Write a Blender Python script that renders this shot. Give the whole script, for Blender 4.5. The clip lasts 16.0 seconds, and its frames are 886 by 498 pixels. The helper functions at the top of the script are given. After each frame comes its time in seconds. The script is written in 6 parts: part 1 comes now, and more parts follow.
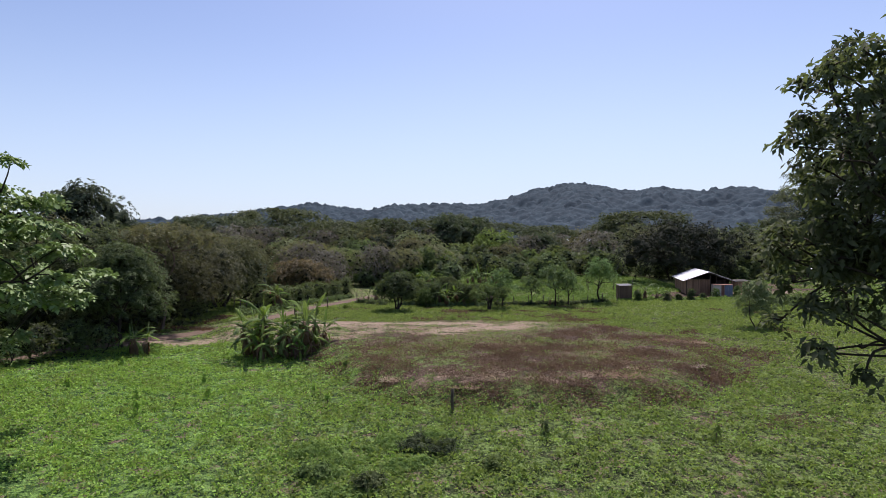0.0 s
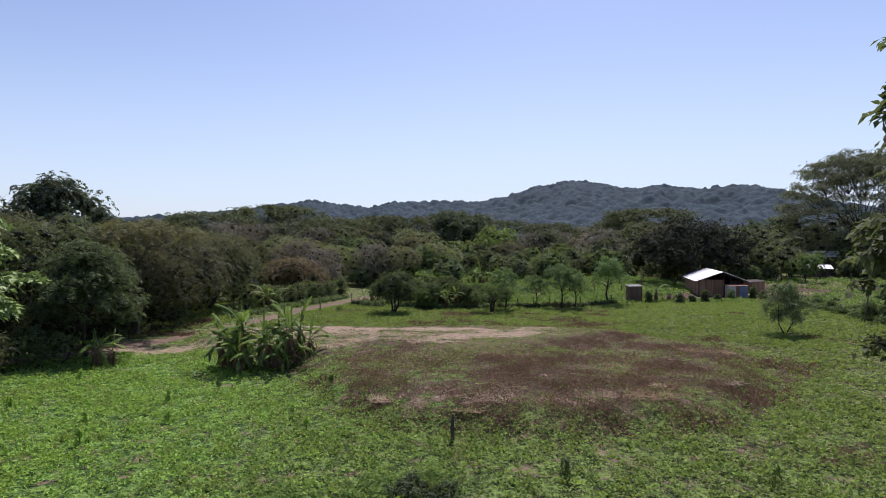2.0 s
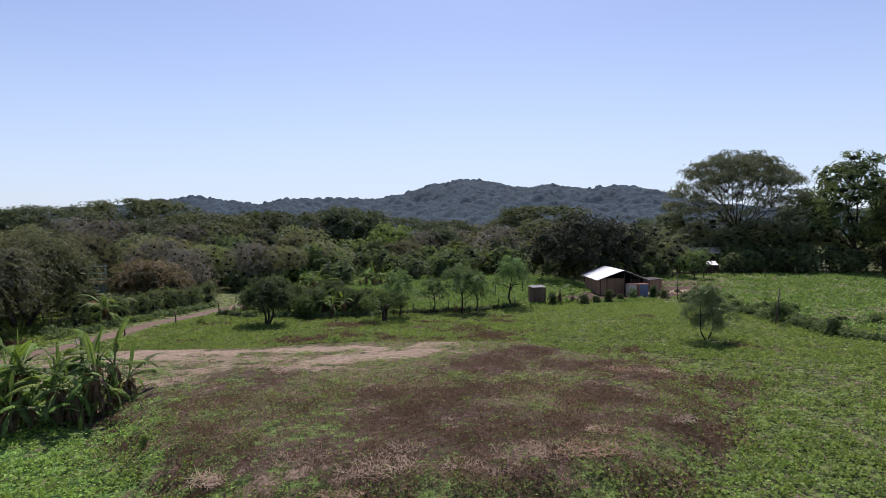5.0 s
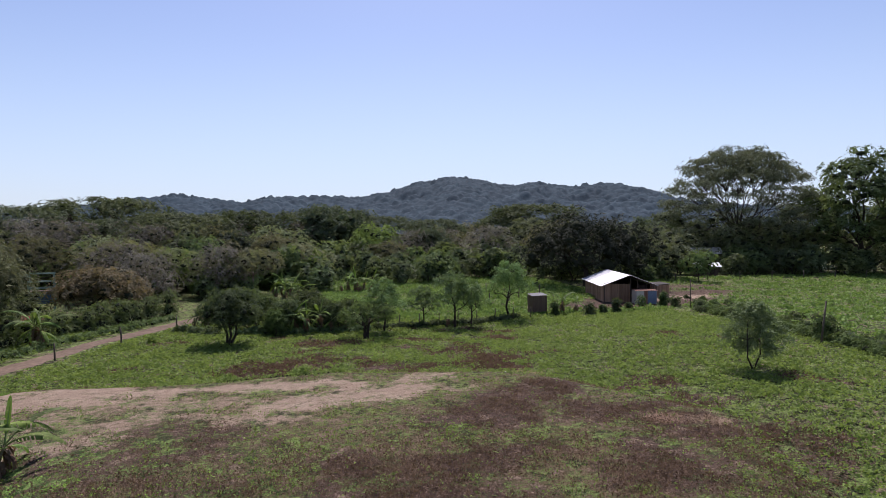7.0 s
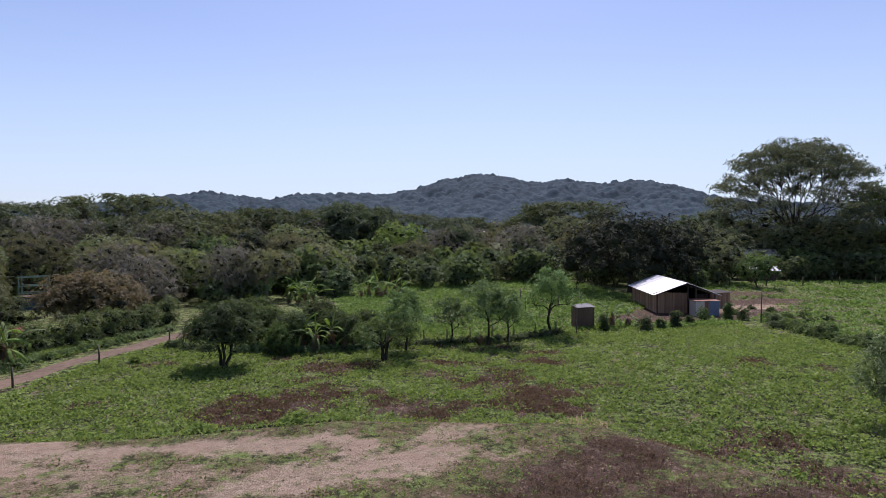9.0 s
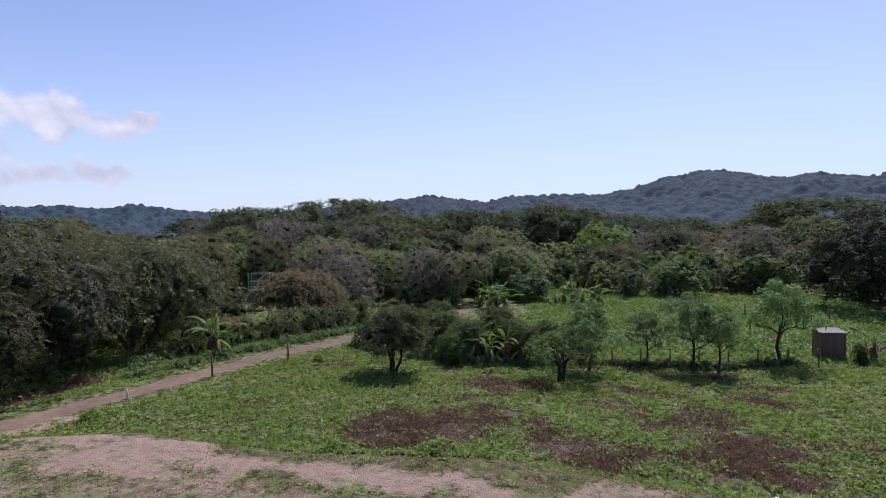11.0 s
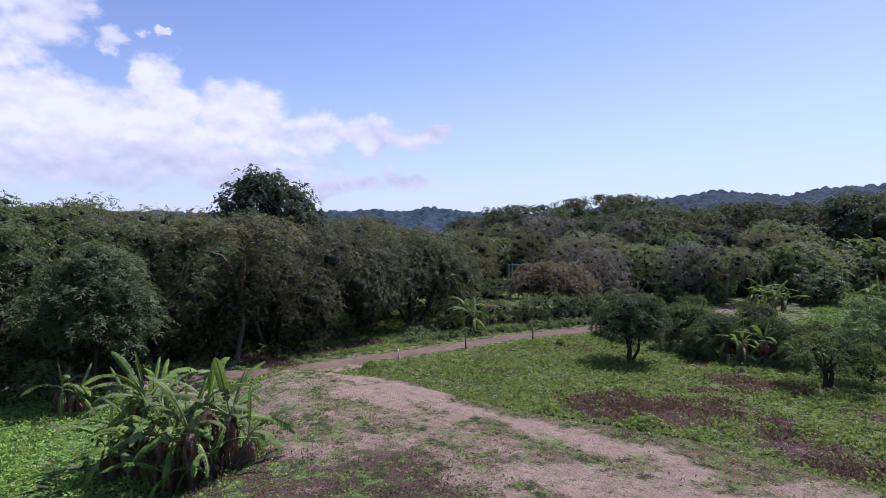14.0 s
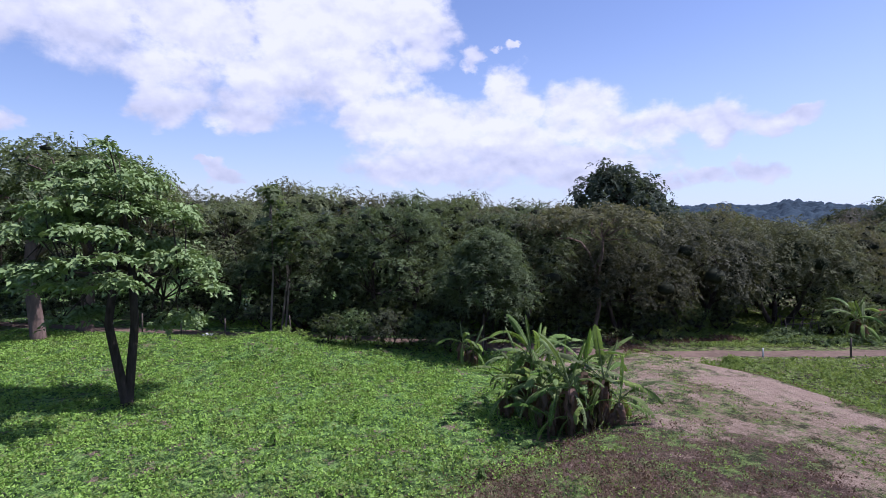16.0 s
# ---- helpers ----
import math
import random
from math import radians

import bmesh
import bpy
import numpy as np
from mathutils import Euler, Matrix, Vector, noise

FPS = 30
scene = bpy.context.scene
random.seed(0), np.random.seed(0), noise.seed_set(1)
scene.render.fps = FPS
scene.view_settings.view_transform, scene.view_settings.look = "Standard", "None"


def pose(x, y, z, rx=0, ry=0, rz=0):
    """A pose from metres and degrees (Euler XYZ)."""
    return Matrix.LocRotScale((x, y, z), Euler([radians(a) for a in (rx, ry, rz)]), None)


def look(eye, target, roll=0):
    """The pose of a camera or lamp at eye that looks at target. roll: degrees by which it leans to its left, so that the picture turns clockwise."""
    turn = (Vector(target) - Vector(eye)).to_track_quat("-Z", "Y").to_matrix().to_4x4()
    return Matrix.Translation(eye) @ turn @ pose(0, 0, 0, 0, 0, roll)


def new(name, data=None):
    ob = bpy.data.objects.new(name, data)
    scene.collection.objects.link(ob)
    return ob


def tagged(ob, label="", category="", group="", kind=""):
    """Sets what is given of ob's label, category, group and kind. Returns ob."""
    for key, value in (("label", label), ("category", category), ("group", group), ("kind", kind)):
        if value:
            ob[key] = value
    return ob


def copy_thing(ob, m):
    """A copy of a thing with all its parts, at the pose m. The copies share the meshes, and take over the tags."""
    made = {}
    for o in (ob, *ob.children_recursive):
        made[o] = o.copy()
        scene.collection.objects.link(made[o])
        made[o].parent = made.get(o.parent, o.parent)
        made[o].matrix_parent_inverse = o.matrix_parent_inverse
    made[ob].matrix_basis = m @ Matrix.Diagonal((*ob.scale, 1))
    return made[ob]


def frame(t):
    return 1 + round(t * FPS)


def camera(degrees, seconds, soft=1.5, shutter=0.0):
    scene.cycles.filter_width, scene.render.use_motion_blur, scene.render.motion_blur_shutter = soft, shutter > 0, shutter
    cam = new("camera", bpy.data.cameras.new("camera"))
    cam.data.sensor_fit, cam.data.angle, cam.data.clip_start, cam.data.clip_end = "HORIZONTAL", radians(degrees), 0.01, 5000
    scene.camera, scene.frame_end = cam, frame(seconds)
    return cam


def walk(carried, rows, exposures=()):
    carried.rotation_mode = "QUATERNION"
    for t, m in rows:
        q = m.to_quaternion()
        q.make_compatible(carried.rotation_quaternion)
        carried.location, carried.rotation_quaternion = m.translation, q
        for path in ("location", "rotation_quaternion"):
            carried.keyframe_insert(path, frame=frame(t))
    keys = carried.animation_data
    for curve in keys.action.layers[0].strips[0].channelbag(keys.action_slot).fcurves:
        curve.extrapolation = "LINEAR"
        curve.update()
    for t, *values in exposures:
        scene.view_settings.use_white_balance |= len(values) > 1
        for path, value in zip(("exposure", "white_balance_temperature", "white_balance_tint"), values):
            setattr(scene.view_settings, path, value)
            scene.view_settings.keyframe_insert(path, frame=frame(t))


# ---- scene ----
cam = camera(75.0, 16.0, 0.7)
PATH = [
    (0, (0.9, 2.351, 6.664), (0.884, 4.351, 6.635), -0.1),
    (0.5, (0.93, 3.244, 6.66), (0.912, 5.243, 6.629), -0.1),
    (1, (0.926, 4.158, 6.643), (0.908, 6.157, 6.61), 0.0),
    (1.5, (0.912, 5.1, 6.647), (0.895, 7.1, 6.612), 0.0),
    (2, (0.919, 6.077, 6.687), (0.902, 8.076, 6.65), 0.0),
    (2.5, (0.992, 7.107, 6.694), (0.986, 9.106, 6.655), 0.1),
    (3, (1.092, 8.205, 6.665), (1.154, 10.204, 6.623), 0.1),
    (3.5, (1.217, 9.378, 6.656), (1.368, 11.371, 6.614), -0.0),
    (4, (1.392, 10.556, 6.638), (1.641, 12.54, 6.597), -0.1),
    (4.2, (1.5, 11.048, 6.635), (1.774, 13.029, 6.594), -0.1),
    (6.3, (2.291, 17.243, 7.015), (2.67, 19.206, 6.964), -0.3),
    (6.5, (2.372, 17.903, 7.061), (2.753, 19.866, 7.01), -0.3),
    (7, (2.653, 19.651, 7.182), (3.039, 21.613, 7.129), -0.3),
    (7.5, (2.943, 21.49, 7.253), (3.335, 23.45, 7.199), -0.3),
    (8, (3.213, 23.366, 7.331), (3.609, 25.325, 7.275), -0.2),
    (8.2, (3.316, 24.11, 7.364), (3.714, 26.07, 7.306), -0.2),
    (10.3, (4.706, 29.489, 7.714), (4.528, 31.48, 7.648), 0.1),
    (10.5, (5.066, 29.842, 7.697), (4.8, 31.823, 7.632), 0.1),
    (11, (5.765, 30.393, 7.635), (5.334, 32.345, 7.579), -0.0),
    (11.5, (6.403, 30.824, 7.569), (5.829, 32.739, 7.519), -0.0),
    (12, (6.938, 30.907, 7.532), (6.221, 32.774, 7.479), 0.1),
    (12.5, (7.457, 30.683, 7.468), (6.548, 32.463, 7.41), 0.0),
    (13, (7.943, 30.361, 7.319), (6.817, 32.014, 7.26), -0.1),
    (13.5, (8.289, 29.932, 7.162), (7.081, 31.525, 7.104), -0.1),
    (14, (8.485, 29.497, 6.99), (7.221, 31.045, 6.933), -0.1),
    (14.5, (8.739, 28.982, 6.835), (7.327, 30.397, 6.779), -0.1),
    (15, (8.895, 28.38, 6.799), (7.306, 29.592, 6.735), 0.0),
    (15.5, (8.852, 27.864, 6.678), (7.092, 28.811, 6.609), 0.2),
    (16, (9.202, 27.513, 6.555), (7.305, 28.145, 6.482), 0.3),
]
walk(cam, [(t, look(eye, target, roll)) for t, eye, target, roll in PATH], [(0, 0.18, 6290, 25), (4, 0.14, 6250, 25), (8, 0.13, 6180, 25.8), (12, 0.17, 5780, 31.3), (14, 0.20, 5620, 33.3), (16, 0.24, 5570, 33.2)])

# ---- light ----
SUN_AZ, SUN_EL = 12.0, 58.0          # degrees to the right of +y, and up
SKY_STRENGTH = 0.117


def deg_math(nt, op, a, b=None, c=None):
    n = nt.nodes.new("ShaderNodeMath")
    n.operation = op
    for k, v in enumerate((a, b, c)):
        if v is None:
            continue
        if isinstance(v, (int, float)):
            n.inputs[k].default_value = v
        else:
            nt.links.new(v, n.inputs[k])
    return n.outputs[0]


def rgba(c):
    return (c[0], c[1], c[2], 1.0)


def mix_col(nt, fac, a, b):
    n = nt.nodes.new("ShaderNodeMix")
    n.data_type = "RGBA"
    for k, v in ((0, fac), (6, a), (7, b)):
        if isinstance(v, (int, float)):
            n.inputs[k].default_value = v
        elif isinstance(v, tuple):
            n.inputs[k].default_value = rgba(v)
        else:
            nt.links.new(v, n.inputs[k])
    return n.outputs[2]


def make_world():
    w = bpy.data.worlds.new("sky")
    scene.world = w
    w.use_nodes = True
    nt = w.node_tree
    nt.nodes.clear()
    out = nt.nodes.new("ShaderNodeOutputWorld")
    bg = nt.nodes.new("ShaderNodeBackground")
    sky = nt.nodes.new("ShaderNodeTexSky")
    sky.sky_type = "NISHITA"
    sky.sun_disc = False
    sky.sun_elevation, sky.sun_rotation = radians(SUN_EL), radians(SUN_AZ)
    sky.air_density, sky.dust_density, sky.ozone_density = 1.0, 0.7, 1.3
    tc = nt.nodes.new("ShaderNodeTexCoord")
    sep = nt.nodes.new("ShaderNodeSeparateXYZ")
    nt.links.new(tc.outputs["Generated"], sep.inputs[0])
    x, y, z = sep.outputs
    m = lambda op, a, b=None, c=None: deg_math(nt, op, a, b, c)
    az = m("MULTIPLY", m("ARCTAN2", m("MULTIPLY", x, -1.0), y), 57.2958)   # degrees to the left of +y
    el = m("MULTIPLY", m("ARCSINE", z), 57.2958)
    # billows of the cloud bank: azimuth, elevation, half width, half height
    bank = [(41.5, 9.3, 3.4, 1.2), (46, 9.4, 4.6, 2.0), (51, 9.6, 5.0, 2.4), (56, 10.2, 5.2, 3.2), (60, 10.6, 4.6, 3.2), (64.4, 11.8, 3.2, 3.6), (66, 9.0, 8, 4.6), (72, 9.6, 7, 4.0), (77, 10.2, 5, 3.4), (62, 6.2, 12, 2.4),
            (74, 6.0, 8, 2.6), (47.5, 5.0, 3.0, 1.1), (43.2, 4.9, 2.2, 1.2), (53, 4.2, 5, 0.9), (65.3, 17.2, 1.1, 0.6), (68.4, 16.0, 1.9, 1.3), (72.8, 17.8, 3.6, 3.2), (76, 20, 6, 5.5), (80, 14.6, 6.5, 3.6), (84, 19, 8, 7.5), (88, 13.4, 7, 4.6), (90.5, 10.6, 4.6, 2.2),
            (95, 17, 8, 7.0), (97, 11, 4, 2.2), (103, 18, 8, 5.6), (108, 20, 9, 6.8), (118, 22, 12, 9), (92.7, 4.9, 1.6, 1.2), (93.8, 5.8, 1.0, 0.7), (110.5, 8.0, 3, 1.6), (130, 12, 12, 4), (140, 22, 14, 8)]
    def noise_at(up, scale, detail, rough):
        comb = nt.nodes.new("ShaderNodeCombineXYZ")
        nt.links.new(m("MULTIPLY", az, 0.105), comb.inputs[0])
        nt.links.new(m("MULTIPLY", m("ADD", el, up), 0.14), comb.inputs[1])
        n = nt.nodes.new("ShaderNodeTexNoise")
        n.inputs["Scale"].default_value, n.inputs["Detail"].default_value, n.inputs["Roughness"].default_value = scale, detail, rough
        nt.links.new(comb.outputs[0], n.inputs["Vector"])
        return m("SUBTRACT", n.outputs[0], 0.5)
    raz = m("ADD", az, m("MULTIPLY", noise_at(7.0, 2.2, 6.0, 0.55), 8.0))
    rel = m("ADD", el, m("MULTIPLY", noise_at(31.0, 2.2, 6.0, 0.55), 5.0))
    def density(up, detail):
        best = None
        for a, e, ra, re in bank:
            da = m("MULTIPLY", m("SUBTRACT", raz, float(a)), 1.0 / ra)
            de = m("MULTIPLY", m("SUBTRACT", rel, float(e) - up), 1.0 / re)
            d = m("SUBTRACT", 1.0, m("ADD", m("MULTIPLY", da, da), m("MULTIPLY", de, de)))
            best = d if best is None else m("SMOOTH_MAX", best, d, 0.15)
        best = m("MAXIMUM", best, -3.0)
        return m("ADD", m("ADD", best, m("MULTIPLY", noise_at(up, 1.7, detail, 0.55), 1.7)), m("MULTIPLY", noise_at(up, 6.0, detail, 0.6), 0.8))
    def ramp_of(v, lo, hi):
        n = nt.nodes.new("ShaderNodeMapRange")
        n.interpolation_type = "SMOOTHSTEP"
        n.inputs[1].default_value, n.inputs[2].default_value = lo, hi
        nt.links.new(v, n.inputs[0])
        return n.outputs[0]
    here = density(0.0, 8.0)
    cover = ramp_of(here, -0.05, 0.8)
    # bright rounded tops, greyer undersides where nothing bright stands below
    under = m("ADD", m("MULTIPLY", ramp_of(density(-1.8, 4.0), 0.0, 1.3), 0.5), m("MULTIPLY", ramp_of(density(-4.0, 3.0), -0.3, 1.1), 0.5))
    puff = m("MULTIPLY", m("SUBTRACT", noise_at(0.0, 3.0, 5.0, 0.5), noise_at(0.9, 3.0, 5.0, 0.5)), 1.3)
    shade = m("MINIMUM", m("MAXIMUM", m("ADD", m("ADD", 0.30, m("MULTIPLY", under, 0.74)), puff), 0.0), 1.0)
    col = nt.nodes.new("ShaderNodeMix")
    col.data_type = "RGBA"
    nt.links.new(shade, col.inputs[0])
    col.inputs[6].default_value, col.inputs[7].default_value = (3.9, 4.3, 4.7, 1), (6.6, 6.9, 6.8, 1)
    mix = nt.nodes.new("ShaderNodeMix")
    mix.data_type = "RGBA"
    nt.links.new(m("MULTIPLY", cover, 0.95), mix.inputs[0])
    # a thin veil of haze low over the horizon
    veil = nt.nodes.new("ShaderNodeMapRange")
    veil.interpolation_type = "SMOOTHSTEP"
    veil.inputs[1].default_value, veil.inputs[2].default_value, veil.inputs[3].default_value, veil.inputs[4].default_value = -2.0, 22.0, 0.8, 0.0
    nt.links.new(el, veil.inputs[0])
    toward = m("MAXIMUM", m("ADD", 0.42, m("MULTIPLY", m("COSINE", m("MULTIPLY", m("ADD", az, SUN_AZ), 0.0174533)), 0.56)), 0.1)
    nt.links.new(mix_col(nt, m("MULTIPLY", veil.outputs[0], toward), sky.outputs[0], (4.5, 5.85, 6.8)), mix.inputs[6])
    nt.links.new(col.outputs[2], mix.inputs[7])
    nt.links.new(mix.outputs[2], bg.inputs[0])
    bg.inputs[1].default_value = SKY_STRENGTH
    nt.links.new(bg.outputs[0], out.inputs[0])


make_world()
lamp = bpy.data.lights.new("sun", "SUN")
lamp.energy, lamp.angle, lamp.color = 6.2, radians(0.55), (1.0, 0.94, 0.83)
sun = new("sun", lamp)
sun.rotation_euler = Vector((-math.sin(radians(SUN_AZ)) * math.cos(radians(SUN_EL)), -math.cos(radians(SUN_AZ)) * math.cos(radians(SUN_EL)),
                             -math.sin(radians(SUN_EL)))).to_track_quat("-Z", "Y").to_euler()


# ---- materials ----
def mat_nodes(name):
    m = bpy.data.materials.new(name)
    m.use_nodes = True
    nt = m.node_tree
    return m, nt, nt.nodes["Principled BSDF"], nt.nodes["Material Output"]


def noise_fac(nt, scale, detail=4.0, rough=0.55, lo=0.35, hi=0.65, vec=None):
    n = nt.nodes.new("ShaderNodeTexNoise")
    n.inputs["Scale"].default_value, n.inputs["Detail"].default_value, n.inputs["Roughness"].default_value = scale, detail, rough
    if vec is None:
        tc = nt.nodes.new("ShaderNodeTexCoord")
        vec = tc.outputs["Object"]
    nt.links.new(vec, n.inputs["Vector"])
    r = nt.nodes.new("ShaderNodeMapRange")
    r.inputs[1].default_value, r.inputs[2].default_value = lo, hi
    nt.links.new(n.outputs[0], r.inputs[0])
    return r.outputs[0]


def add_bump(nt, bsdf, height, strength=0.4, dist=0.05):
    b = nt.nodes.new("ShaderNodeBump")
    b.inputs["Strength"].default_value, b.inputs["Distance"].default_value = strength, dist
    nt.links.new(height, b.inputs["Height"])
    nt.links.new(b.outputs[0], bsdf.inputs["Normal"])


def leaf_mat(name, dark, light, translucent=0.3, rough=0.7, spread=0.45, gloss=0.04, grain=1.8, share=0.5):
    """Leaves: each leaf and each plant a little different, light passing through."""
    m, nt, bsdf, out = mat_nodes(name)
    geo, info = nt.nodes.new("ShaderNodeNewGeometry"), nt.nodes.new("ShaderNodeObjectInfo")
    a = deg_math(nt, "MULTIPLY", geo.outputs["Random Per Island"], 1.0 - spread)
    fac = deg_math(nt, "ADD", a, deg_math(nt, "MULTIPLY", info.outputs["Random"], spread))
    spray = noise_fac(nt, grain, 3.0, 0.6, 0.38, 0.62)
    fac = deg_math(nt, "ADD", deg_math(nt, "MULTIPLY", fac, 1.0 - share), deg_math(nt, "MULTIPLY", spray, share))
    col = mix_col(nt, fac, dark, light)
    if spread:
        hue = nt.nodes.new("ShaderNodeHueSaturation")
        other = deg_math(nt, "FRACT", deg_math(nt, "MULTIPLY", info.outputs["Random"], 7.31))
        nt.links.new(deg_math(nt, "ADD", 0.478, deg_math(nt, "MULTIPLY", other, 0.036)), hue.inputs["Hue"])
        nt.links.new(deg_math(nt, "ADD", 0.66, deg_math(nt, "MULTIPLY", info.outputs["Random"], 0.34)), hue.inputs["Saturation"])
        nt.links.new(deg_math(nt, "ADD", 0.78, deg_math(nt, "MULTIPLY", deg_math(nt, "FRACT", deg_math(nt, "MULTIPLY", info.outputs["Random"], 13.7)), 0.5)), hue.inputs["Value"])
        nt.links.new(col, hue.inputs["Color"])
        col = hue.outputs[0]
    nt.links.new(col, bsdf.inputs["Base Color"])
    bsdf.inputs["Roughness"].default_value = rough
    bsdf.inputs["Specular IOR Level"].default_value = gloss
    tr = nt.nodes.new("ShaderNodeBsdfTranslucent")
    warm = mix_col(nt, 0.45, col, (light[0] * 1.5, light[1] * 1.5, light[2] * 0.7))
    nt.links.new(warm, tr.inputs[0])
    mx = nt.nodes.new("ShaderNodeMixShader")
    mx.inputs[0].default_value = translucent
    nt.links.new(bsdf.outputs[0], mx.inputs[1])
    nt.links.new(tr.outputs[0], mx.inputs[2])
    nt.links.new(mx.outputs[0], out.inputs[0])
    return m


def plain_mat(name, a, b, scale=6.0, rough=0.85, bump=0.4, metal=0.0, detail=5.0, stretch=None, spread=0.25):
    """A surface of two tones, mottled at two scales, with fine relief; stretch draws the grain out along an axis."""
    m, nt, bsdf, out = mat_nodes(name)
    tc = nt.nodes.new("ShaderNodeTexCoord")
    vec = tc.outputs["Object"]
    if stretch:
        mp = nt.nodes.new("ShaderNodeMapping")
        mp.inputs["Scale"].default_value = stretch
        nt.links.new(vec, mp.inputs[0])
        vec = mp.outputs[0]
    f1 = noise_fac(nt, scale, detail, 0.6, 0.3, 0.7, vec)
    f2 = noise_fac(nt, scale * 0.17, 3.0, 0.5, 0.35, 0.65, vec)
    info = nt.nodes.new("ShaderNodeObjectInfo")
    f = deg_math(nt, "ADD", deg_math(nt, "MULTIPLY", f1, 0.55), deg_math(nt, "MULTIPLY", f2, 0.45 - spread * 0.4))
    f = deg_math(nt, "ADD", f, deg_math(nt, "MULTIPLY", deg_math(nt, "SUBTRACT", info.outputs["Random"], 0.5), spread))
    nt.links.new(mix_col(nt, f, a, b), bsdf.inputs["Base Color"])
    bsdf.inputs["Roughness"].default_value, bsdf.inputs["Metallic"].default_value = rough, metal
    bsdf.inputs["Specular IOR Level"].default_value = 0.1 if rough >= 0.9 else 0.4
    add_bump(nt, bsdf, f1, bump, 0.03)
    return m


LEAF_LUSH = leaf_mat("leaf_lush", (0.108, 0.205, 0.034), (0.270, 0.440, 0.094), 0.3, 0.6, 0.0, grain=3.6, share=0.6)
LEAF_FOREST = leaf_mat("leaf_forest", (0.024, 0.038, 0.017), (0.138, 0.188, 0.074))
LEAF_OLIVE = leaf_mat("leaf_olive", (0.032, 0.036, 0.019), (0.166, 0.168, 0.086))
LEAF_DARK = leaf_mat("leaf_dark", (0.028, 0.042, 0.028), (0.082, 0.114, 0.066), 0.25)
LEAF_BRIGHT = leaf_mat("leaf_bright", (0.052, 0.094, 0.026), (0.150, 0.222, 0.062), 0.3)
LEAF_BROAD = leaf_mat("leaf_broad", (0.080, 0.138, 0.042), (0.205, 0.310, 0.110), 0.14, 0.5, gloss=0.12)
LEAF_RED = leaf_mat("leaf_red", (0.036, 0.050, 0.025), (0.215, 0.168, 0.112), 0.3, spread=0.0, grain=3.5, share=0.55)
LEAF_GREY = leaf_mat("leaf_grey", (0.080, 0.095, 0.050), (0.175, 0.190, 0.105), 0.35)
LEAF_UMBRELLA = leaf_mat("leaf_umbrella", (0.024, 0.036, 0.018), (0.096, 0.126, 0.056), 0.2)
LEAF_MANGO = leaf_mat("leaf_mango", (0.011, 0.015, 0.012), (0.040, 0.050, 0.036), 0.1)
LEAF_RAIN = leaf_mat("leaf_rain", (0.048, 0.062, 0.038), (0.136, 0.158, 0.096), 0.25)
LEAF_HEDGE = leaf_mat("leaf_hedge", (0.042, 0.076, 0.026), (0.140, 0.220, 0.070), 0.25)
LEAF_WEED = leaf_mat("leaf_weed", (0.052, 0.084, 0.023), (0.218, 0.304, 0.084), 0.35, 0.55, 0.0, grain=3.6, share=0.6)
LEAF_PLOT = leaf_mat("leaf_plot", (0.052, 0.100, 0.027), (0.185, 0.285, 0.082), 0.3, 0.6, 0.0, grain=1.4, share=0.6)
LEAF_DUSK = leaf_mat("leaf_dusk", (0.019, 0.023, 0.013), (0.120, 0.131, 0.070), 0.25)
LEAF_WOOD = leaf_mat("leaf_wood", (0.038, 0.054, 0.028), (0.186, 0.226, 0.108))
LEAF_SHRUB = leaf_mat("leaf_shrub", (0.024, 0.042, 0.015), (0.104, 0.152, 0.050))
LEAF_TWIG = leaf_mat("leaf_twig", (0.046, 0.046, 0.040), (0.190, 0.180, 0.160), 0.25, 0.7)
DRY_BROWN = leaf_mat("dry_brown_stalks", (0.036, 0.022, 0.018), (0.172, 0.120, 0.092), 0.3, 0.8, 0.0, grain=3.6, share=0.6)
STRAW = leaf_mat("straw", (0.16, 0.11, 0.075), (0.35, 0.26, 0.18), 0.25, 0.7, 0.1)
BANANA = leaf_mat("banana_leaf", (0.036, 0.076, 0.012), (0.150, 0.250, 0.042), 0.32, 0.65, 0.3, 0.05)
BANANA_DRY = leaf_mat("dry_banana_leaf", (0.085, 0.055, 0.035), (0.215, 0.145, 0.090), 0.25, 0.8, 0.6)
BANANA_GOLD = leaf_mat("yellowed_banana_leaf", (0.36, 0.20, 0.03), (0.45, 0.28, 0.05), 0.4, 0.5, 0.6)
BARK = plain_mat("bark", (0.022, 0.018, 0.015), (0.075, 0.062, 0.050), 7.0, 0.9, 0.8, stretch=(1, 1, 0.25))
BARK_PALE = plain_mat("pale_bark", (0.14, 0.11, 0.085), (0.32, 0.27, 0.22), 5.0, 0.9, 0.7, stretch=(1, 1, 0.3))
BARK_MID = plain_mat("reddish_bark", (0.070, 0.050, 0.042), (0.180, 0.135, 0.112), 5.0, 0.9, 0.7, stretch=(1, 1, 0.3))
# filler inside crowns, coloured dark to stand for the shade among leaves
SHADE_CORE = leaf_mat("crown_shade_core", (0.020, 0.026, 0.015), (0.036, 0.046, 0.026), 0.1, 0.9)


# ---- shapes ----
def smooth(a, b, v):
    u = np.clip((np.asarray(v, float) - a) / (b - a), 0, 1)
    return u * u * (3 - 2 * u)


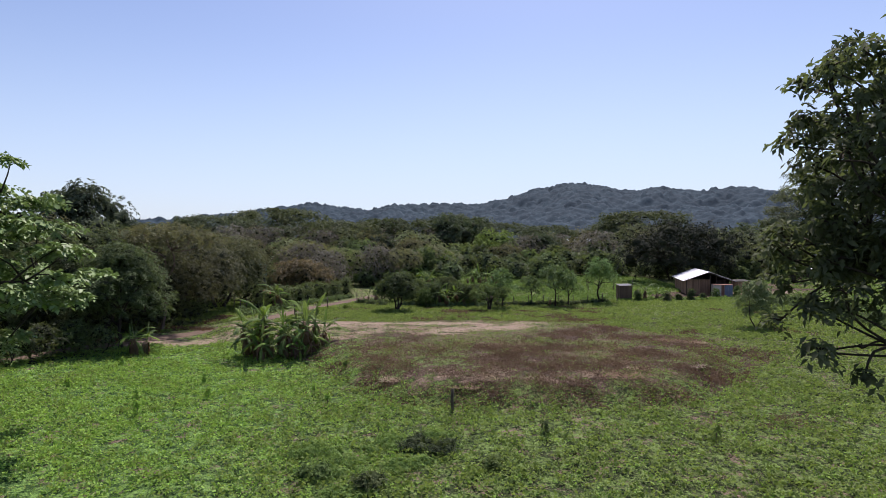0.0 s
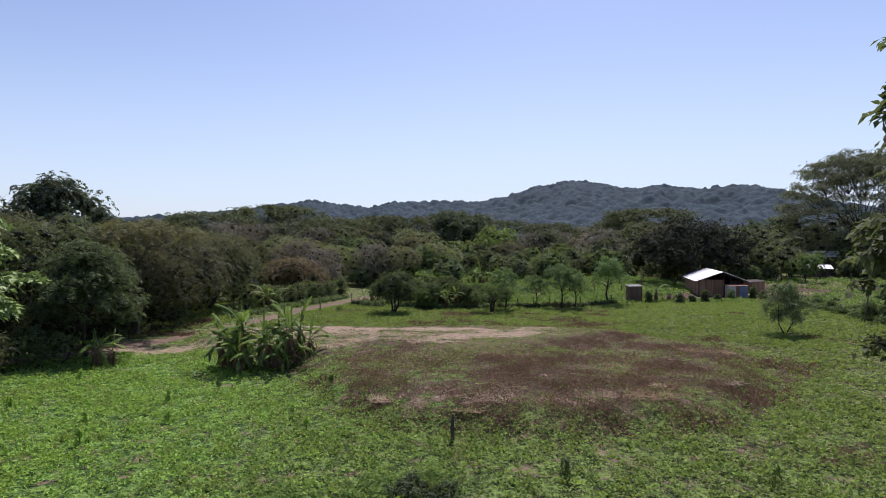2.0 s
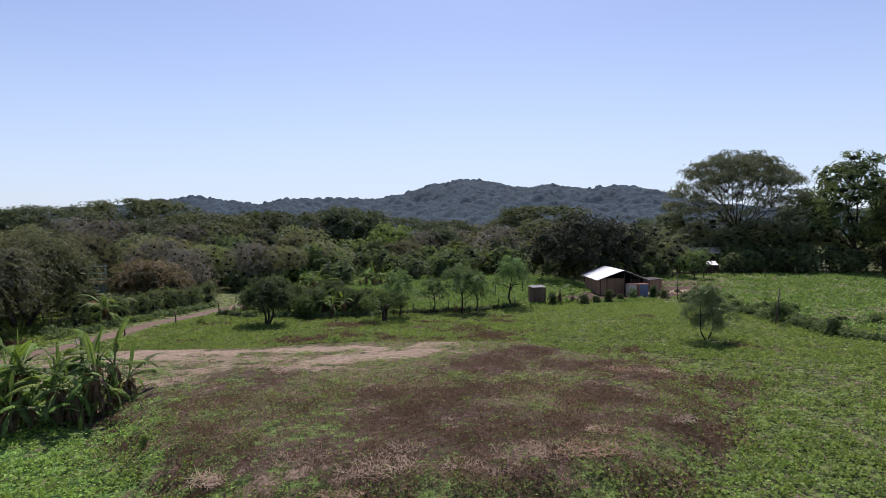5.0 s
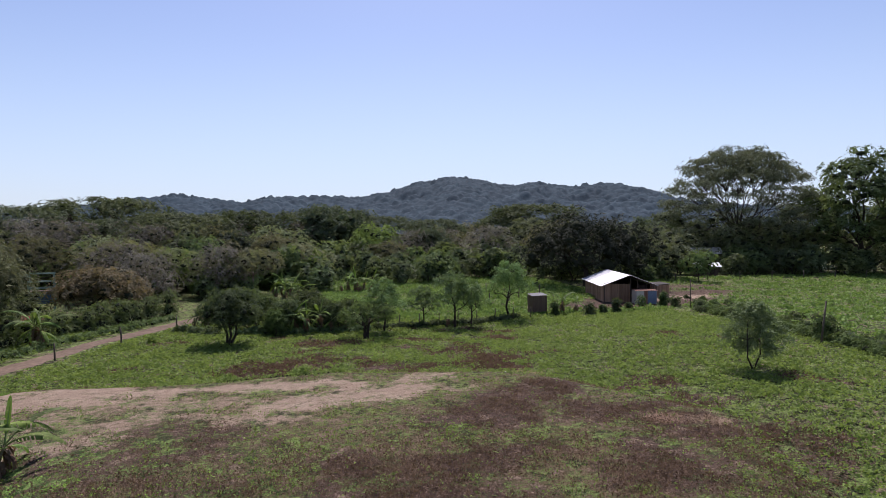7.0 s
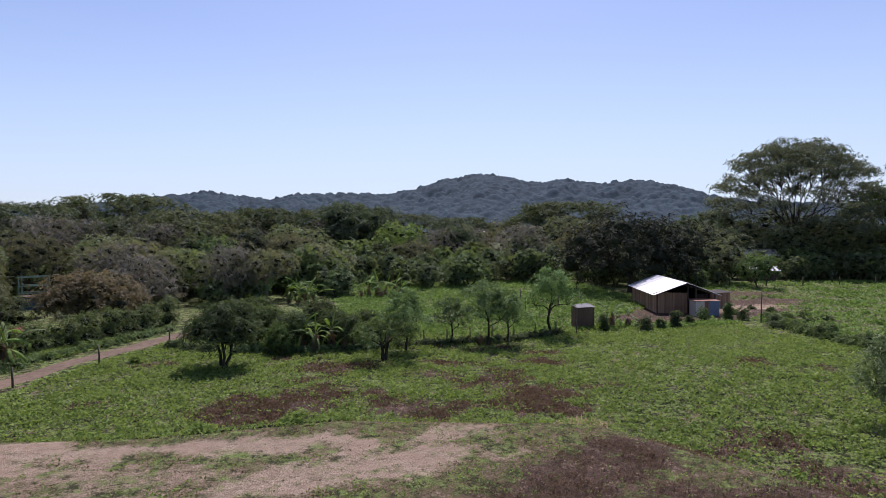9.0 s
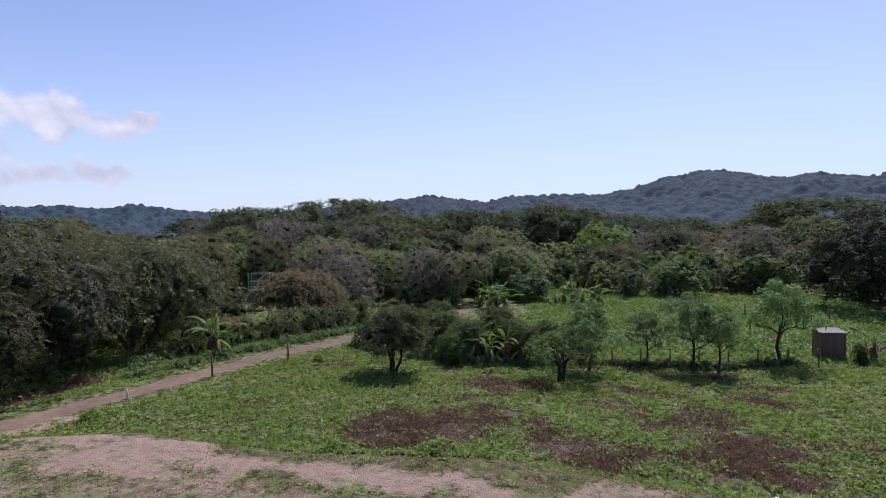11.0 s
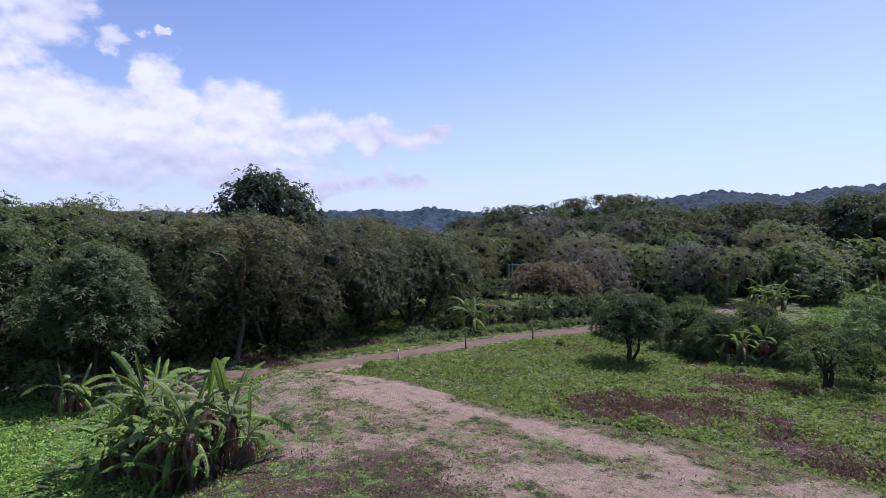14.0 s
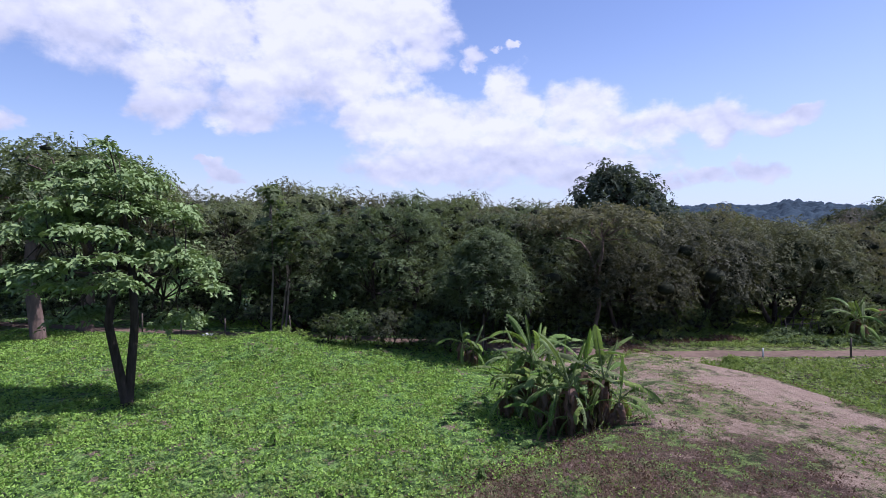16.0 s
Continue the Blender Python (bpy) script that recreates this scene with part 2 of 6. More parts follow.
def lattice(ix, iy, seed):
    n = (ix.astype(np.int64) * 374761393 + iy.astype(np.int64) * 668265263 + seed * 1442695041) & 0x7FFFFFFF
    n = ((n ^ (n >> 13)) * 1274126177) & 0x7FFFFFFF
    return ((n ^ (n >> 16)) & 0xFFFF) / 65535.0


def value_noise(x, y, seed=0):
    x, y = np.asarray(x, float), np.asarray(y, float)
    ix, iy = np.floor(x), np.floor(y)
    fx, fy = x - ix, y - iy
    fx, fy = fx * fx * (3 - 2 * fx), fy * fy * (3 - 2 * fy)
    a, b = lattice(ix, iy, seed), lattice(ix + 1, iy, seed)
    c, d = lattice(ix, iy + 1, seed), lattice(ix + 1, iy + 1, seed)
    return (a * (1 - fx) + b * fx) * (1 - fy) + (c * (1 - fx) + d * fx) * fy


def fbm(x, y, seed=0, octaves=4):
    s, amp, tot = 0.0, 0.5, 0.0
    for k in range(octaves):
        s = s + amp * value_noise(np.asarray(x) * 2 ** k, np.asarray(y) * 2 ** k, seed + 17 * k)
        tot, amp = tot + amp, amp * 0.5
    return s / tot


def seg_dist(x, y, line):
    """Distance to a polyline."""
    best = None
    for (ax, ay), (bx, by) in zip(line, line[1:]):
        dx, dy = bx - ax, by - ay
        t = np.clip(((x - ax) * dx + (y - ay) * dy) / (dx * dx + dy * dy), 0, 1)
        d = np.hypot(x - ax - t * dx, y - ay - t * dy)
        best = d if best is None else np.minimum(best, d)
    return best


def inside(x, y, poly):
    """Signed distance, positive within a polygon."""
    x, y = np.asarray(x, float), np.asarray(y, float)
    odd = np.zeros(x.shape, bool)
    for (ax, ay), (bx, by) in zip(poly, poly[1:] + poly[:1]):
        cross = (ay > y) != (by > y)
        odd ^= cross & (x < (bx - ax) * (y - ay) / (by - ay + 1e-12) + ax)
    d = seg_dist(x, y, poly + poly[:1])
    return np.where(odd, d, -d)


# The filled pad in the middle of the field, and the lower ground round it
PAD = [(-6.0, 36.4), (-4.2, 32.5), (-1, 28.6), (5, 27.2), (11, 28.2), (16, 33), (18, 40), (13, 48), (3, 50), (-4, 49), (-10, 49.5), (-17, 47), (-15, 44.2), (-8.6, 41)]
ROAD = [(-60, -20), (-42, 4), (-34, 17), (-28.6, 27.5), (-23, 38), (-18.4, 47), (-16.3, 54), (-15.6, 60), (-14.4, 65), (-11.6, 72), (-8.2, 81), (-5, 92)]


def land(x, y):
    x, y = np.asarray(x, float), np.asarray(y, float)
    low = -0.5 - 0.2 * smooth(52, 62, y) + 0.7 * smooth(14, 26, x) * (1 - 0.75 * smooth(56, 72, y)) + 0.3 * smooth(80, 110, y)
    low = low + 0.35 * smooth(-17, -23, x) * (1 - smooth(40, 55, y))
    m = smooth(-1.2, 1.4, inside(x, y, PAD))
    z = low * (1 - m) + 0.28 * m
    z = z + 0.75 * np.exp(-((x + 23.6) ** 2 / 7 + (y - 28.5) ** 2 / 5)) + 0.6 * np.exp(-((x + 25.5) ** 2 / 5 + (y - 22.5) ** 2 / 6))
    z = z + 0.16 * (fbm(x / 3.1, y / 3.1, 5) - 0.5) + 0.5 * (fbm(x / 19, y / 19, 9, 2) - 0.5) * smooth(60, 120, np.hypot(x, y - 40))
    away = smooth(150, 420, np.hypot(x, y - 30))
    return z + away * 2.0


def h(x, y):
    return float(land(np.array([x]), np.array([y]))[0])


class Build:
    """Collects vertices and faces of one mesh."""

    def __init__(self):
        self.v, self.f, self.m, self.n = [], [], [], 0

    def add(self, verts, faces, mat=0):
        verts = np.asarray(verts, float).reshape(-1, 3)
        self.v.append(verts)
        for f in faces:
            self.f.append(tuple(int(k) + self.n for k in f))
            self.m.append(mat)
        self.n += len(verts)

    def quads(self, verts, mat=0):
        """Loose quads from an array (n, 4, 3)."""
        k = len(verts)
        if not k:
            return
        ids = np.arange(4 * k).reshape(-1, 4) + self.n
        self.v.append(np.asarray(verts, float).reshape(-1, 3))
        self.f.extend(map(tuple, ids.tolist()))
        self.m.extend([mat] * k)
        self.n += 4 * k

    def tris(self, verts, mat=0):
        """Loose triangles from an array (n, 3, 3)."""
        k = len(verts)
        ids = np.arange(3 * k).reshape(-1, 3) + self.n
        self.v.append(np.asarray(verts, float).reshape(-1, 3))
        self.f.extend(map(tuple, ids.tolist()))
        self.m.extend([mat] * k)
        self.n += 3 * k

    def box(self, cx, cy, cz, sx, sy, sz, mat=0, turn=0.0, bevel=0.0):
        c, s = math.cos(turn), math.sin(turn)
        b = bevel
        pts = []
        for z, i in ((-sz / 2, 0), (-sz / 2 + b, 1), (sz / 2 - b, 1), (sz / 2, 0)) if b else ((-sz / 2, 1), (sz / 2, 1)):
            ix, iy = (sx / 2, sy / 2) if i or not b else (sx / 2 - b, sy / 2 - b)
            for px, py in ((-ix, -iy), (ix, -iy), (ix, iy), (-ix, iy)):
                pts.append((cx + px * c - py * s, cy + px * s + py * c, cz + z))
        rings = len(pts) // 4
        faces = [(3, 2, 1, 0), tuple(4 * (rings - 1) + k for k in range(4))]
        for r in range(rings - 1):
            for k in range(4):
                faces.append((4 * r + k, 4 * r + (k + 1) % 4, 4 * r + 4 + (k + 1) % 4, 4 * r + 4 + k))
        self.add(pts, faces, mat)

    def tube(self, path, radii, sides=7, mat=0, cap=True):
        path = [Vector(p) for p in path]
        verts, faces = [], []
        side = None
        for k, p in enumerate(path):
            d = (path[min(k + 1, len(path) - 1)] - path[max(k - 1, 0)]).normalized()
            if side is None:
                side = d.orthogonal().normalized()
            side = (side - d * side.dot(d)).normalized()
            up = d.cross(side)
            for s in range(sides):
                a = 2 * math.pi * s / sides
                verts.append(p + (side * math.cos(a) + up * math.sin(a)) * radii[k])
        for k in range(len(path) - 1):
            for s in range(sides):
                a, b = k * sides + s, k * sides + (s + 1) % sides
                faces.append((a, b, b + sides, a + sides))
        if cap:
            faces.append(tuple(range(sides))[::-1])
            faces.append(tuple(len(verts) - sides + s for s in range(sides)))
        self.add([tuple(v) for v in verts], faces, mat)

    def mesh(self, name, mats, flat=False):
        me = bpy.data.meshes.new(name)
        me.from_pydata(np.concatenate(self.v).tolist() if self.v else [], [], self.f)
        for m in mats:
            me.materials.append(m)
        if len(mats) > 1:
            me.polygons.foreach_set("material_index", self.m)
        me.polygons.foreach_set("use_smooth", [not flat] * len(me.polygons))
        me.update()
        return me


def part(name, build, mats, parent=None, label="", flat=False):
    """One mesh object, under a thing or a part."""
    me = build if isinstance(build, bpy.types.Mesh) else build.mesh(name, mats if isinstance(mats, (list, tuple)) else [mats], flat)
    ob = new(name, me)
    ob.parent = parent
    if label:
        ob["label"] = label
    return ob


def thing(name, label, category, at=(0, 0, 0), rz=0.0, group="", scale=1.0):
    ob = new(name)
    ob.empty_display_size = 0.2
    ob.matrix_basis = pose(*at, 0, 0, rz) @ Matrix.Scale(scale, 4)
    return tagged(ob, label, category, group)


def unit(v):
    return v / np.maximum(np.linalg.norm(v, axis=-1, keepdims=True), 1e-9)


def leaf_frames(pos, face, r, droop, loose):
    """Facing, length and width directions of single leaves."""
    n = len(pos)
    nor = unit(face + loose * unit(r.normal(size=(n, 3))))
    along = unit(np.cross(nor, unit(r.normal(size=(n, 3)))))
    along[:, 2] -= droop
    along = unit(along)
    return nor, along, unit(np.cross(nor, along))


def pointed_tris(pos, along, across, length, width, size):
    """Small pointed leaves, three corners each, for trees seen from afar."""
    L, W = length * size, width * size
    return np.stack([pos - along * L * 0.4 + across * W * 0.5, pos - along * L * 0.4 - across * W * 0.5, pos + along * L * 0.6], 1)


def folded_quads(pos, nor, along, across, length, width, size):
    """Pointed leaves, each a folded four-cornered blade."""
    L, W = length * size, width * size
    tip = pos + along * L * 0.5 - np.array([0, 0, 1]) * L * 0.12
    fold = nor * W * 0.18
    return np.stack([pos - along * L * 0.5, pos + across * W * 0.5 + fold, tip, pos - across * W * 0.5 + fold], 1)


def leaf_tris(pos, face, length, width, r, droop=0.25):
    nor, along, across = leaf_frames(pos, face, r, droop, 0.5)
    return pointed_tris(pos, along, across, length, width, r.uniform(0.6, 1.35, (len(pos), 1)))


def leaf_quads(pos, face, length, width, r, droop=0.25):
    nor, along, across = leaf_frames(pos, face, r, droop, 0.45)
    return folded_quads(pos, nor, along, across, length, width, r.uniform(0.65, 1.25, (len(pos), 1)))


def crown(build, clumps, count, length, width, r, mat=0, flat=0.75, up=0.45, core_mat=None, core=0.62, fill=0.35, tri=True, per=9, twig=3.0):
    """Leaves in sprays along short twigs, spread over clumps (x, y, z, radius): most on their outsides, some within."""
    c = np.array(clumps, float)
    w = c[:, 3] ** 2
    n = max(1, count // per)
    pick = r.choice(len(c), n, p=w / w.sum())
    d = unit(r.normal(size=(n, 3)) + np.array([0, 0, 0.35]))
    rad = np.where(r.random(n) < fill, r.uniform(0.35, 0.9, n), r.normal(0.98, 0.19, n))
    base = c[pick, :3] + d * (rad * c[pick, 3])[:, None] * np.array([1, 1, flat])
    nor = unit(d * (1 - up) + np.array([0, 0, 1.0]) * up + 0.28 * r.normal(size=(n, 3)))
    axis = d * np.array([1, 1, 0.4]) + 0.6 * r.normal(size=(n, 3)) - np.array([0, 0, 0.12])
    axis = unit(axis - nor * (axis * nor).sum(1, keepdims=True))
    side = np.cross(nor, axis)
    reach = (length * twig * r.uniform(0.6, 1.3, n))[:, None]
    t = np.tile(np.linspace(-0.5, 0.5, per), n)[:, None]
    hand = np.tile(np.where(np.arange(per) % 2, 1.0, -1.0), n)[:, None]
    k = np.repeat(np.arange(n), per)
    m = len(k)
    along = unit(axis[k] * (0.45 + 0.5 * (t > 0.45)) + side[k] * hand * 0.85 + 0.28 * r.normal(size=(m, 3)) - np.array([0, 0, 0.22]))
    face = unit(nor[k] + 0.3 * r.normal(size=(m, 3)))
    across = unit(np.cross(face, along))
    pos = base[k] + axis[k] * reach[k] * t + along * length * 0.42 - np.array([0, 0, 1]) * reach[k] * 0.35 * (t + 0.5) ** 2
    size = r.uniform(0.6, 1.3, (m, 1))
    if tri:
        build.tris(pointed_tris(pos, along, across, length, width, size), mat)
    else:
        build.quads(folded_quads(pos, face, along, across, length, width, size), mat)
    # added dark lumps fill each clump, interior shade put in as colour
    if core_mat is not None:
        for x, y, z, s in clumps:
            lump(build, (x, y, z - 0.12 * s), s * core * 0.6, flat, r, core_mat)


ICO = None


def lump(build, at, radius, flat, r, mat):
    """An uneven rounded mass with few faces, hidden among leaves."""
    global ICO
    if ICO is None:
        bm = bmesh.new()
        bmesh.ops.create_icosphere(bm, subdivisions=1, radius=1.0)
        ICO = (np.array([v.co[:] for v in bm.verts]), [[v.index for v in f.verts] for f in bm.faces])
        bm.free()
    v = ICO[0] * (1 + r.uniform(-0.2, 0.25, (len(ICO[0]), 1))) * radius * np.array([1, 1, flat]) + np.array(at)
    build.add(v, ICO[1], mat)


def limb(build, a, b, ra, rb, r, sag=0.12, steps=5, sides=6, mat=0):
    a, b = np.array(a, float), np.array(b, float)
    n = np.linalg.norm(b - a)
    bend = unit(r.normal(size=3)) * n * sag
    pts = [a + (b - a) * t + bend * math.sin(math.pi * t) + np.array([0, 0, 1]) * n * 0.10 * math.sin(math.pi * t) for t in np.linspace(0, 1, steps)]
    build.tube(pts, [ra + (rb - ra) * t for t in np.linspace(0, 1, steps)], sides, mat)


def dome_clumps(r, radius, low, top, n, size, shape=1.0, inner=0.72):
    """Clumps spread over an uneven dome."""
    out = []
    for k in range(n):
        u = (k + 0.5) / n
        el = math.asin(max(-0.55, min(0.98, -0.35 + 1.33 * u)))
        a = k * 2.39996 + r.uniform(-0.4, 0.4)
        rr = radius * r.uniform(inner, 1.0) * (1 if shape == 1 else (1 - 0.5 * u) ** shape)
        mid = low + (top - low) * 0.42
        out.append((rr * math.cos(el) * math.cos(a), rr * math.cos(el) * math.sin(a), mid + (top - mid - size * 0.6) * max(math.sin(el), -0.6) * r.uniform(0.85, 1.05),
                    size * r.uniform(0.6, 1.4)))
    return out


def grow(name, label, category, seed, at, rz=0, height=10, radius=4.5, low=2.5, nclump=22, size=1.8, leaves=5000, length=0.45, width=0.26, leaf=None,
         bark=None, trunk=0.22, stems=1, flat=0.75, up=0.45, core=0.62, fill=0.35, shape=1.0, group="", clumps=None, lean=0.0, sub=2, fork=0.45, inner=0.6, tri=True, sides=4, sag=0.12, thick=0.5, per=9, twig=3.0, splay=1.0):
    """A tree: tapered trunk, limbs out to every clump, and a crown of single leaves."""
    r = np.random.default_rng(seed)
    ob = thing(name, label, category, at, rz, group)
    clumps = clumps or dome_clumps(r, radius, low, height, nclump, size, shape, inner)
    wood = Build()
    for s in range(stems):
        a = 2 * math.pi * s / stems + 0.6
        off = 0.0 if stems == 1 else (trunk * 1.3 + 0.12 * stems) * splay
        foot = np.array([off * math.cos(a), off * math.sin(a), -0.25])
        head = np.array([off * 3.2 * math.cos(a) + lean * height, off * 3.2 * math.sin(a), low + (height - low) * fork * 0.6])
        mid = (foot + head) / 2 + np.array([r.uniform(-1, 1), r.uniform(-1, 1), 0]) * 0.05 * height
        wood.tube([foot, foot + np.array([0, 0, 0.45]), mid, head], [trunk * 1.45, trunk, trunk * 0.82, trunk * 0.62], 9)
        mine = np.array([c for k, c in enumerate(clumps) if k % stems == s])
        heads = [int(np.argmax(mine[:, 2]))]
        while len(heads) < min(len(mine), max(3, len(mine) // 6)):
            far = np.min([np.linalg.norm(mine[:, :3] - mine[j, :3], axis=1) for j in heads], axis=0)
            heads.append(int(np.argmax(far)))
        forks = {}
        for j in heads:
            base = mid + (head - mid) * r.uniform(0.1, 1.0)
            forks[j] = base + (mine[j, :3] - base) * 0.62
            limb(wood, base, forks[j], trunk * thick, trunk * thick * 0.5, r, sag, steps=5, sides=max(sides, 5))
        for j, (x, y, z, q) in enumerate(mine):
            near = min(heads, key=lambda i: np.linalg.norm(mine[i, :3] - mine[j, :3]))
            limb(wood, forks[near], (x, y, z - 0.2 * q), trunk * thick * 0.42, trunk * 0.07, r, sag, steps=4 if sag < 0.2 else 6, sides=sides)
            for k in range(sub):
                d = unit(r.normal(size=3)) * q * 0.75
                limb(wood, (x, y, z - 0.2 * q), (x + d[0], y + d[1], z + abs(d[2]) * 0.6), trunk * 0.09, trunk * 0.03, r, steps=3, sides=3)
    part("trunk", wood, bark or BARK, ob)
    top = Build()
    crown(top, clumps, leaves, length, width, r, 0, flat, up, 1 if core else None, core, fill, tri, per, twig)
    part("crown", top, [leaf or LEAF_FOREST, SHADE_CORE] if core else [leaf or LEAF_FOREST], ob)
    return ob


# ---- ground ----
def ticks(lo, hi, step, reach):
    a = list(np.arange(lo, hi + 1e-6, step))
    g, s = [], step
    while (g[-1] if g else hi) < reach:
        s *= 1.22
        g.append((g[-1] if g else hi) + s)
    b, s = [], step
    while (b[-1] if b else lo) > -reach:
        s *= 1.22
        b.append((b[-1] if b else lo) - s)
    return np.array(b[::-1] + a + g)


# worn and dried spots on the grass: x, y, half length, half width, turn in degrees, strength
# first seven: litter under the roadside trees, its brown also standing for their shade
BROWN = [(-23.6, 41.8, 2.2, 1.4, 60, 1.3), (-22.4, 45.2, 2.4, 1.6, 65, 1.4), (-21.2, 48.8, 2.4, 1.6, 70, 1.4), (-20.2, 52.4, 2.2, 1.5, 75, 1.3), (-19.9, 56.0, 2.0, 1.2, 80, 1.0), (-26.5, 37, 3.0, 1.6, 60, 1.3), (-29.5, 32, 3.0, 1.6, 60, 1.2), (-2.6, 41.2, 2.6, 1.2, -10, 0.55), (-2.0, 39.6, 2.6, 1.2, -10, 0.6), (-5.4, 40.2, 1.8, 1.0, -30, 0.55), (-0.6, 40.6, 2.0, 0.9, 0, 0.7), (4.4, 33.6, 4.6, 1.4, 5, 0.95), (7.6, 37.2, 2.6, 1.0, 0, 0.9), (4.6, 36.8, 2.4, 1.0, 0, 0.95), (11.8, 34.8, 2.2, 1.2, 20, 0.8), (12.6, 31.8, 2.2, 1.0, 0, 0.8), (5, 30.6, 10, 2.0, 2, 0.75), (-0.2, 53.8, 3.5, 2.5, 20, 1.6), (1.6, 55.8, 2.2, 1.1, 10, 1.1), (0.8, 51.2, 1.6, 1.0, 0, 1.1), (-4.0, 37.2, 6.0, 2.6, -32, 0.42),
         (3.4, 62.6, 1.8, 1.2, 10, 1.0), (1.6, 61.6, 1.3, 1.6, 0, 0.9), (0.8, 58.8, 0.9, 0.9, 0, 0.7), (5.0, 53.2, 1.0, 1.3, 0, 0.85), (6.6, 52.6, 1.1, 0.9, 0, 0.9), (4.6, 54.6, 1.1, 0.7, 0, 0.8),
         (9.6, 61.4, 2.0, 1.3, 10, 0.95), (7.4, 61.4, 1.1, 0.8, 0, 0.7), (11.0, 56.6, 2.4, 1.9, 20, 1.0), (11.4, 53.0, 2.8, 1.8, 10, 1.0), (8.4, 51.4, 2.0, 1.0, 10, 0.85), (12.6, 65.0, 2.4, 0.9, 5, 0.7),
         (14.4, 61.6, 2.2, 1.3, 0, 0.85), (15.8, 64.0, 1.8, 0.8, 0, 0.7), (13.6, 54.6, 1.6, 1.3, 0, 0.8), (8.8, 66.8, 1.6, 0.6, 0, 0.8), (-8.4, 55.3, 1.4, 0.8, 0, 0.75), (-8.5, 63.8, 1.5, 1.0, 0, 0.7),
         (-1.2, 64.2, 1.6, 0.6, 0, 0.7), (7.4, 58.4, 0.9, 1.1, 0, 0.6), (-4.7, 52.2, 1.2, 0.7, 0, 0.7), (12.0, 44.2, 2.6, 1.5, 20, 1.15), (15.8, 45.6, 2.8, 1.2, 15, 1.05), (10.0, 42.0, 2.6, 1.5, 20, 1.1),
         (14.4, 40.8, 3.2, 1.4, 10, 1.0), (18.8, 44.6, 1.6, 1.0, 0, 0.9), (18.0, 42.2, 1.3, 1.0, 0, 0.8), (15.8, 38.0, 2.4, 1.0, -30, 0.95), (18.8, 38.2, 1.7, 0.9, 0, 0.8), (7.5, 40.6, 2.2, 1.2, 10, 0.85),
         (5, 36.8, 3.6, 1.6, 0, 0.85), (12.5, 36, 3, 2.0, 60, 0.8), (24.8, 44.0, 1.4, 0.7, 10, 1.0), (26.2, 56.0, 1.6, 0.7, 0, 0.7), (27.8, 53.8, 1.5, 0.5, 0, 0.8), (16.4, 55.5, 1.8, 0.8, 0, 0.6),
         (25.2, 42.4, 1.2, 0.7, 0, 0.6), (19, 36, 3, 1.5, 40, 0.6), (13, 25, 3, 1.2, 0, 0.35), (38, 79, 9, 4.5, 8, 2.0), (33, 75.6, 7, 2.0, 8, 1.6), (47, 85, 8, 4, 10, 1.25), (29, 77, 4, 2, 20, 0.9), (50, 92, 9, 3, 5, 0.8), (31, 73.5, 7, 1.2, 8, 0.7)]
SAND = [(-8.0, 43.2, 3.0, 1.4, -15, 0.42), (-4.6, 44.6, 3.0, 1.2, -8, 0.5), (-11.0, 46.6, 2.6, 1.4, 0, 0.75), (-2.0, 44.4, 2.4, 1.0, 0, 0.45), (-5.6, 41.8, 2.0, 0.8, -20, 0.42), (-17.4, 43.0, 3.2, 1.9, 15, 0.75), (-13.6, 43.4, 2.6, 1.5, 0, 0.5), (-20.2, 41.6, 2.0, 1.2, 30, 0.6), (-12.2, 45.4, 2.6, 1.5, 15, 0.48), (-8.6, 46.8, 2.6, 1.3, 10, 1.1), (-5.0, 46.7, 2.6, 1.0, 0, 1.1), (-2.2, 46.9, 2.0, 0.8, -5, 1.05), (0.4, 46.2, 2.2, 1.2, -10, 1.1), (2.8, 46.3, 1.8, 0.9, 0, 1.0),
        (1.4, 43.6, 2.4, 1.0, 15, 0.85), (-7.2, 45.2, 1.2, 0.7, 0, 0.8), (-10.6, 43.2, 2.0, 1.0, 10, 0.75), (-14.6, 45.2, 3.4, 1.8, 50, 0.42), (4.6, 44.6, 2.4, 1.3, 0, 0.85), (-3.4, 42.4, 2.6, 0.9, -20, 0.62), (0.2, 41.4, 2.6, 0.9, -10, 0.6),
        (-6.6, 40.6, 2.0, 0.8, -30, 0.6), (6.6, 46.4, 1.8, 0.8, 0, 0.7), (8.4, 44.6, 1.4, 1.0, 0, 0.55), (12.8, 49.8, 1.0, 0.5, 0, 0.6), (7.5, 30, 1.3, 0.6, 0, 0.5), (1.5, 29.4, 1.8, 0.6, 0, 0.5), (-17, 50, 2.4, 1.4, 60, 0.7), (44, 82, 6, 2.5, 10, 0.7)]


def spots(x, y, table, warp=1.6, seed=3):
    wx = x + warp * 2 * (fbm(x / 2.3, y / 2.3, seed) - 0.5)
    wy = y + warp * 2 * (fbm(x / 2.3, y / 2.3, seed + 40) - 0.5)
    best = np.zeros(np.shape(x))
    for cx, cy, a, b, turn, s in table:
        c, n = math.cos(radians(turn)), math.sin(radians(turn))
        u, v = ((wx - cx) * c + (wy - cy) * n) / a, (-(wx - cx) * n + (wy - cy) * c) / b
        best = np.maximum(best, s * (1 - smooth(0.45, 1.25, np.hypot(u, v))))
    return np.clip(best, 0, 1)


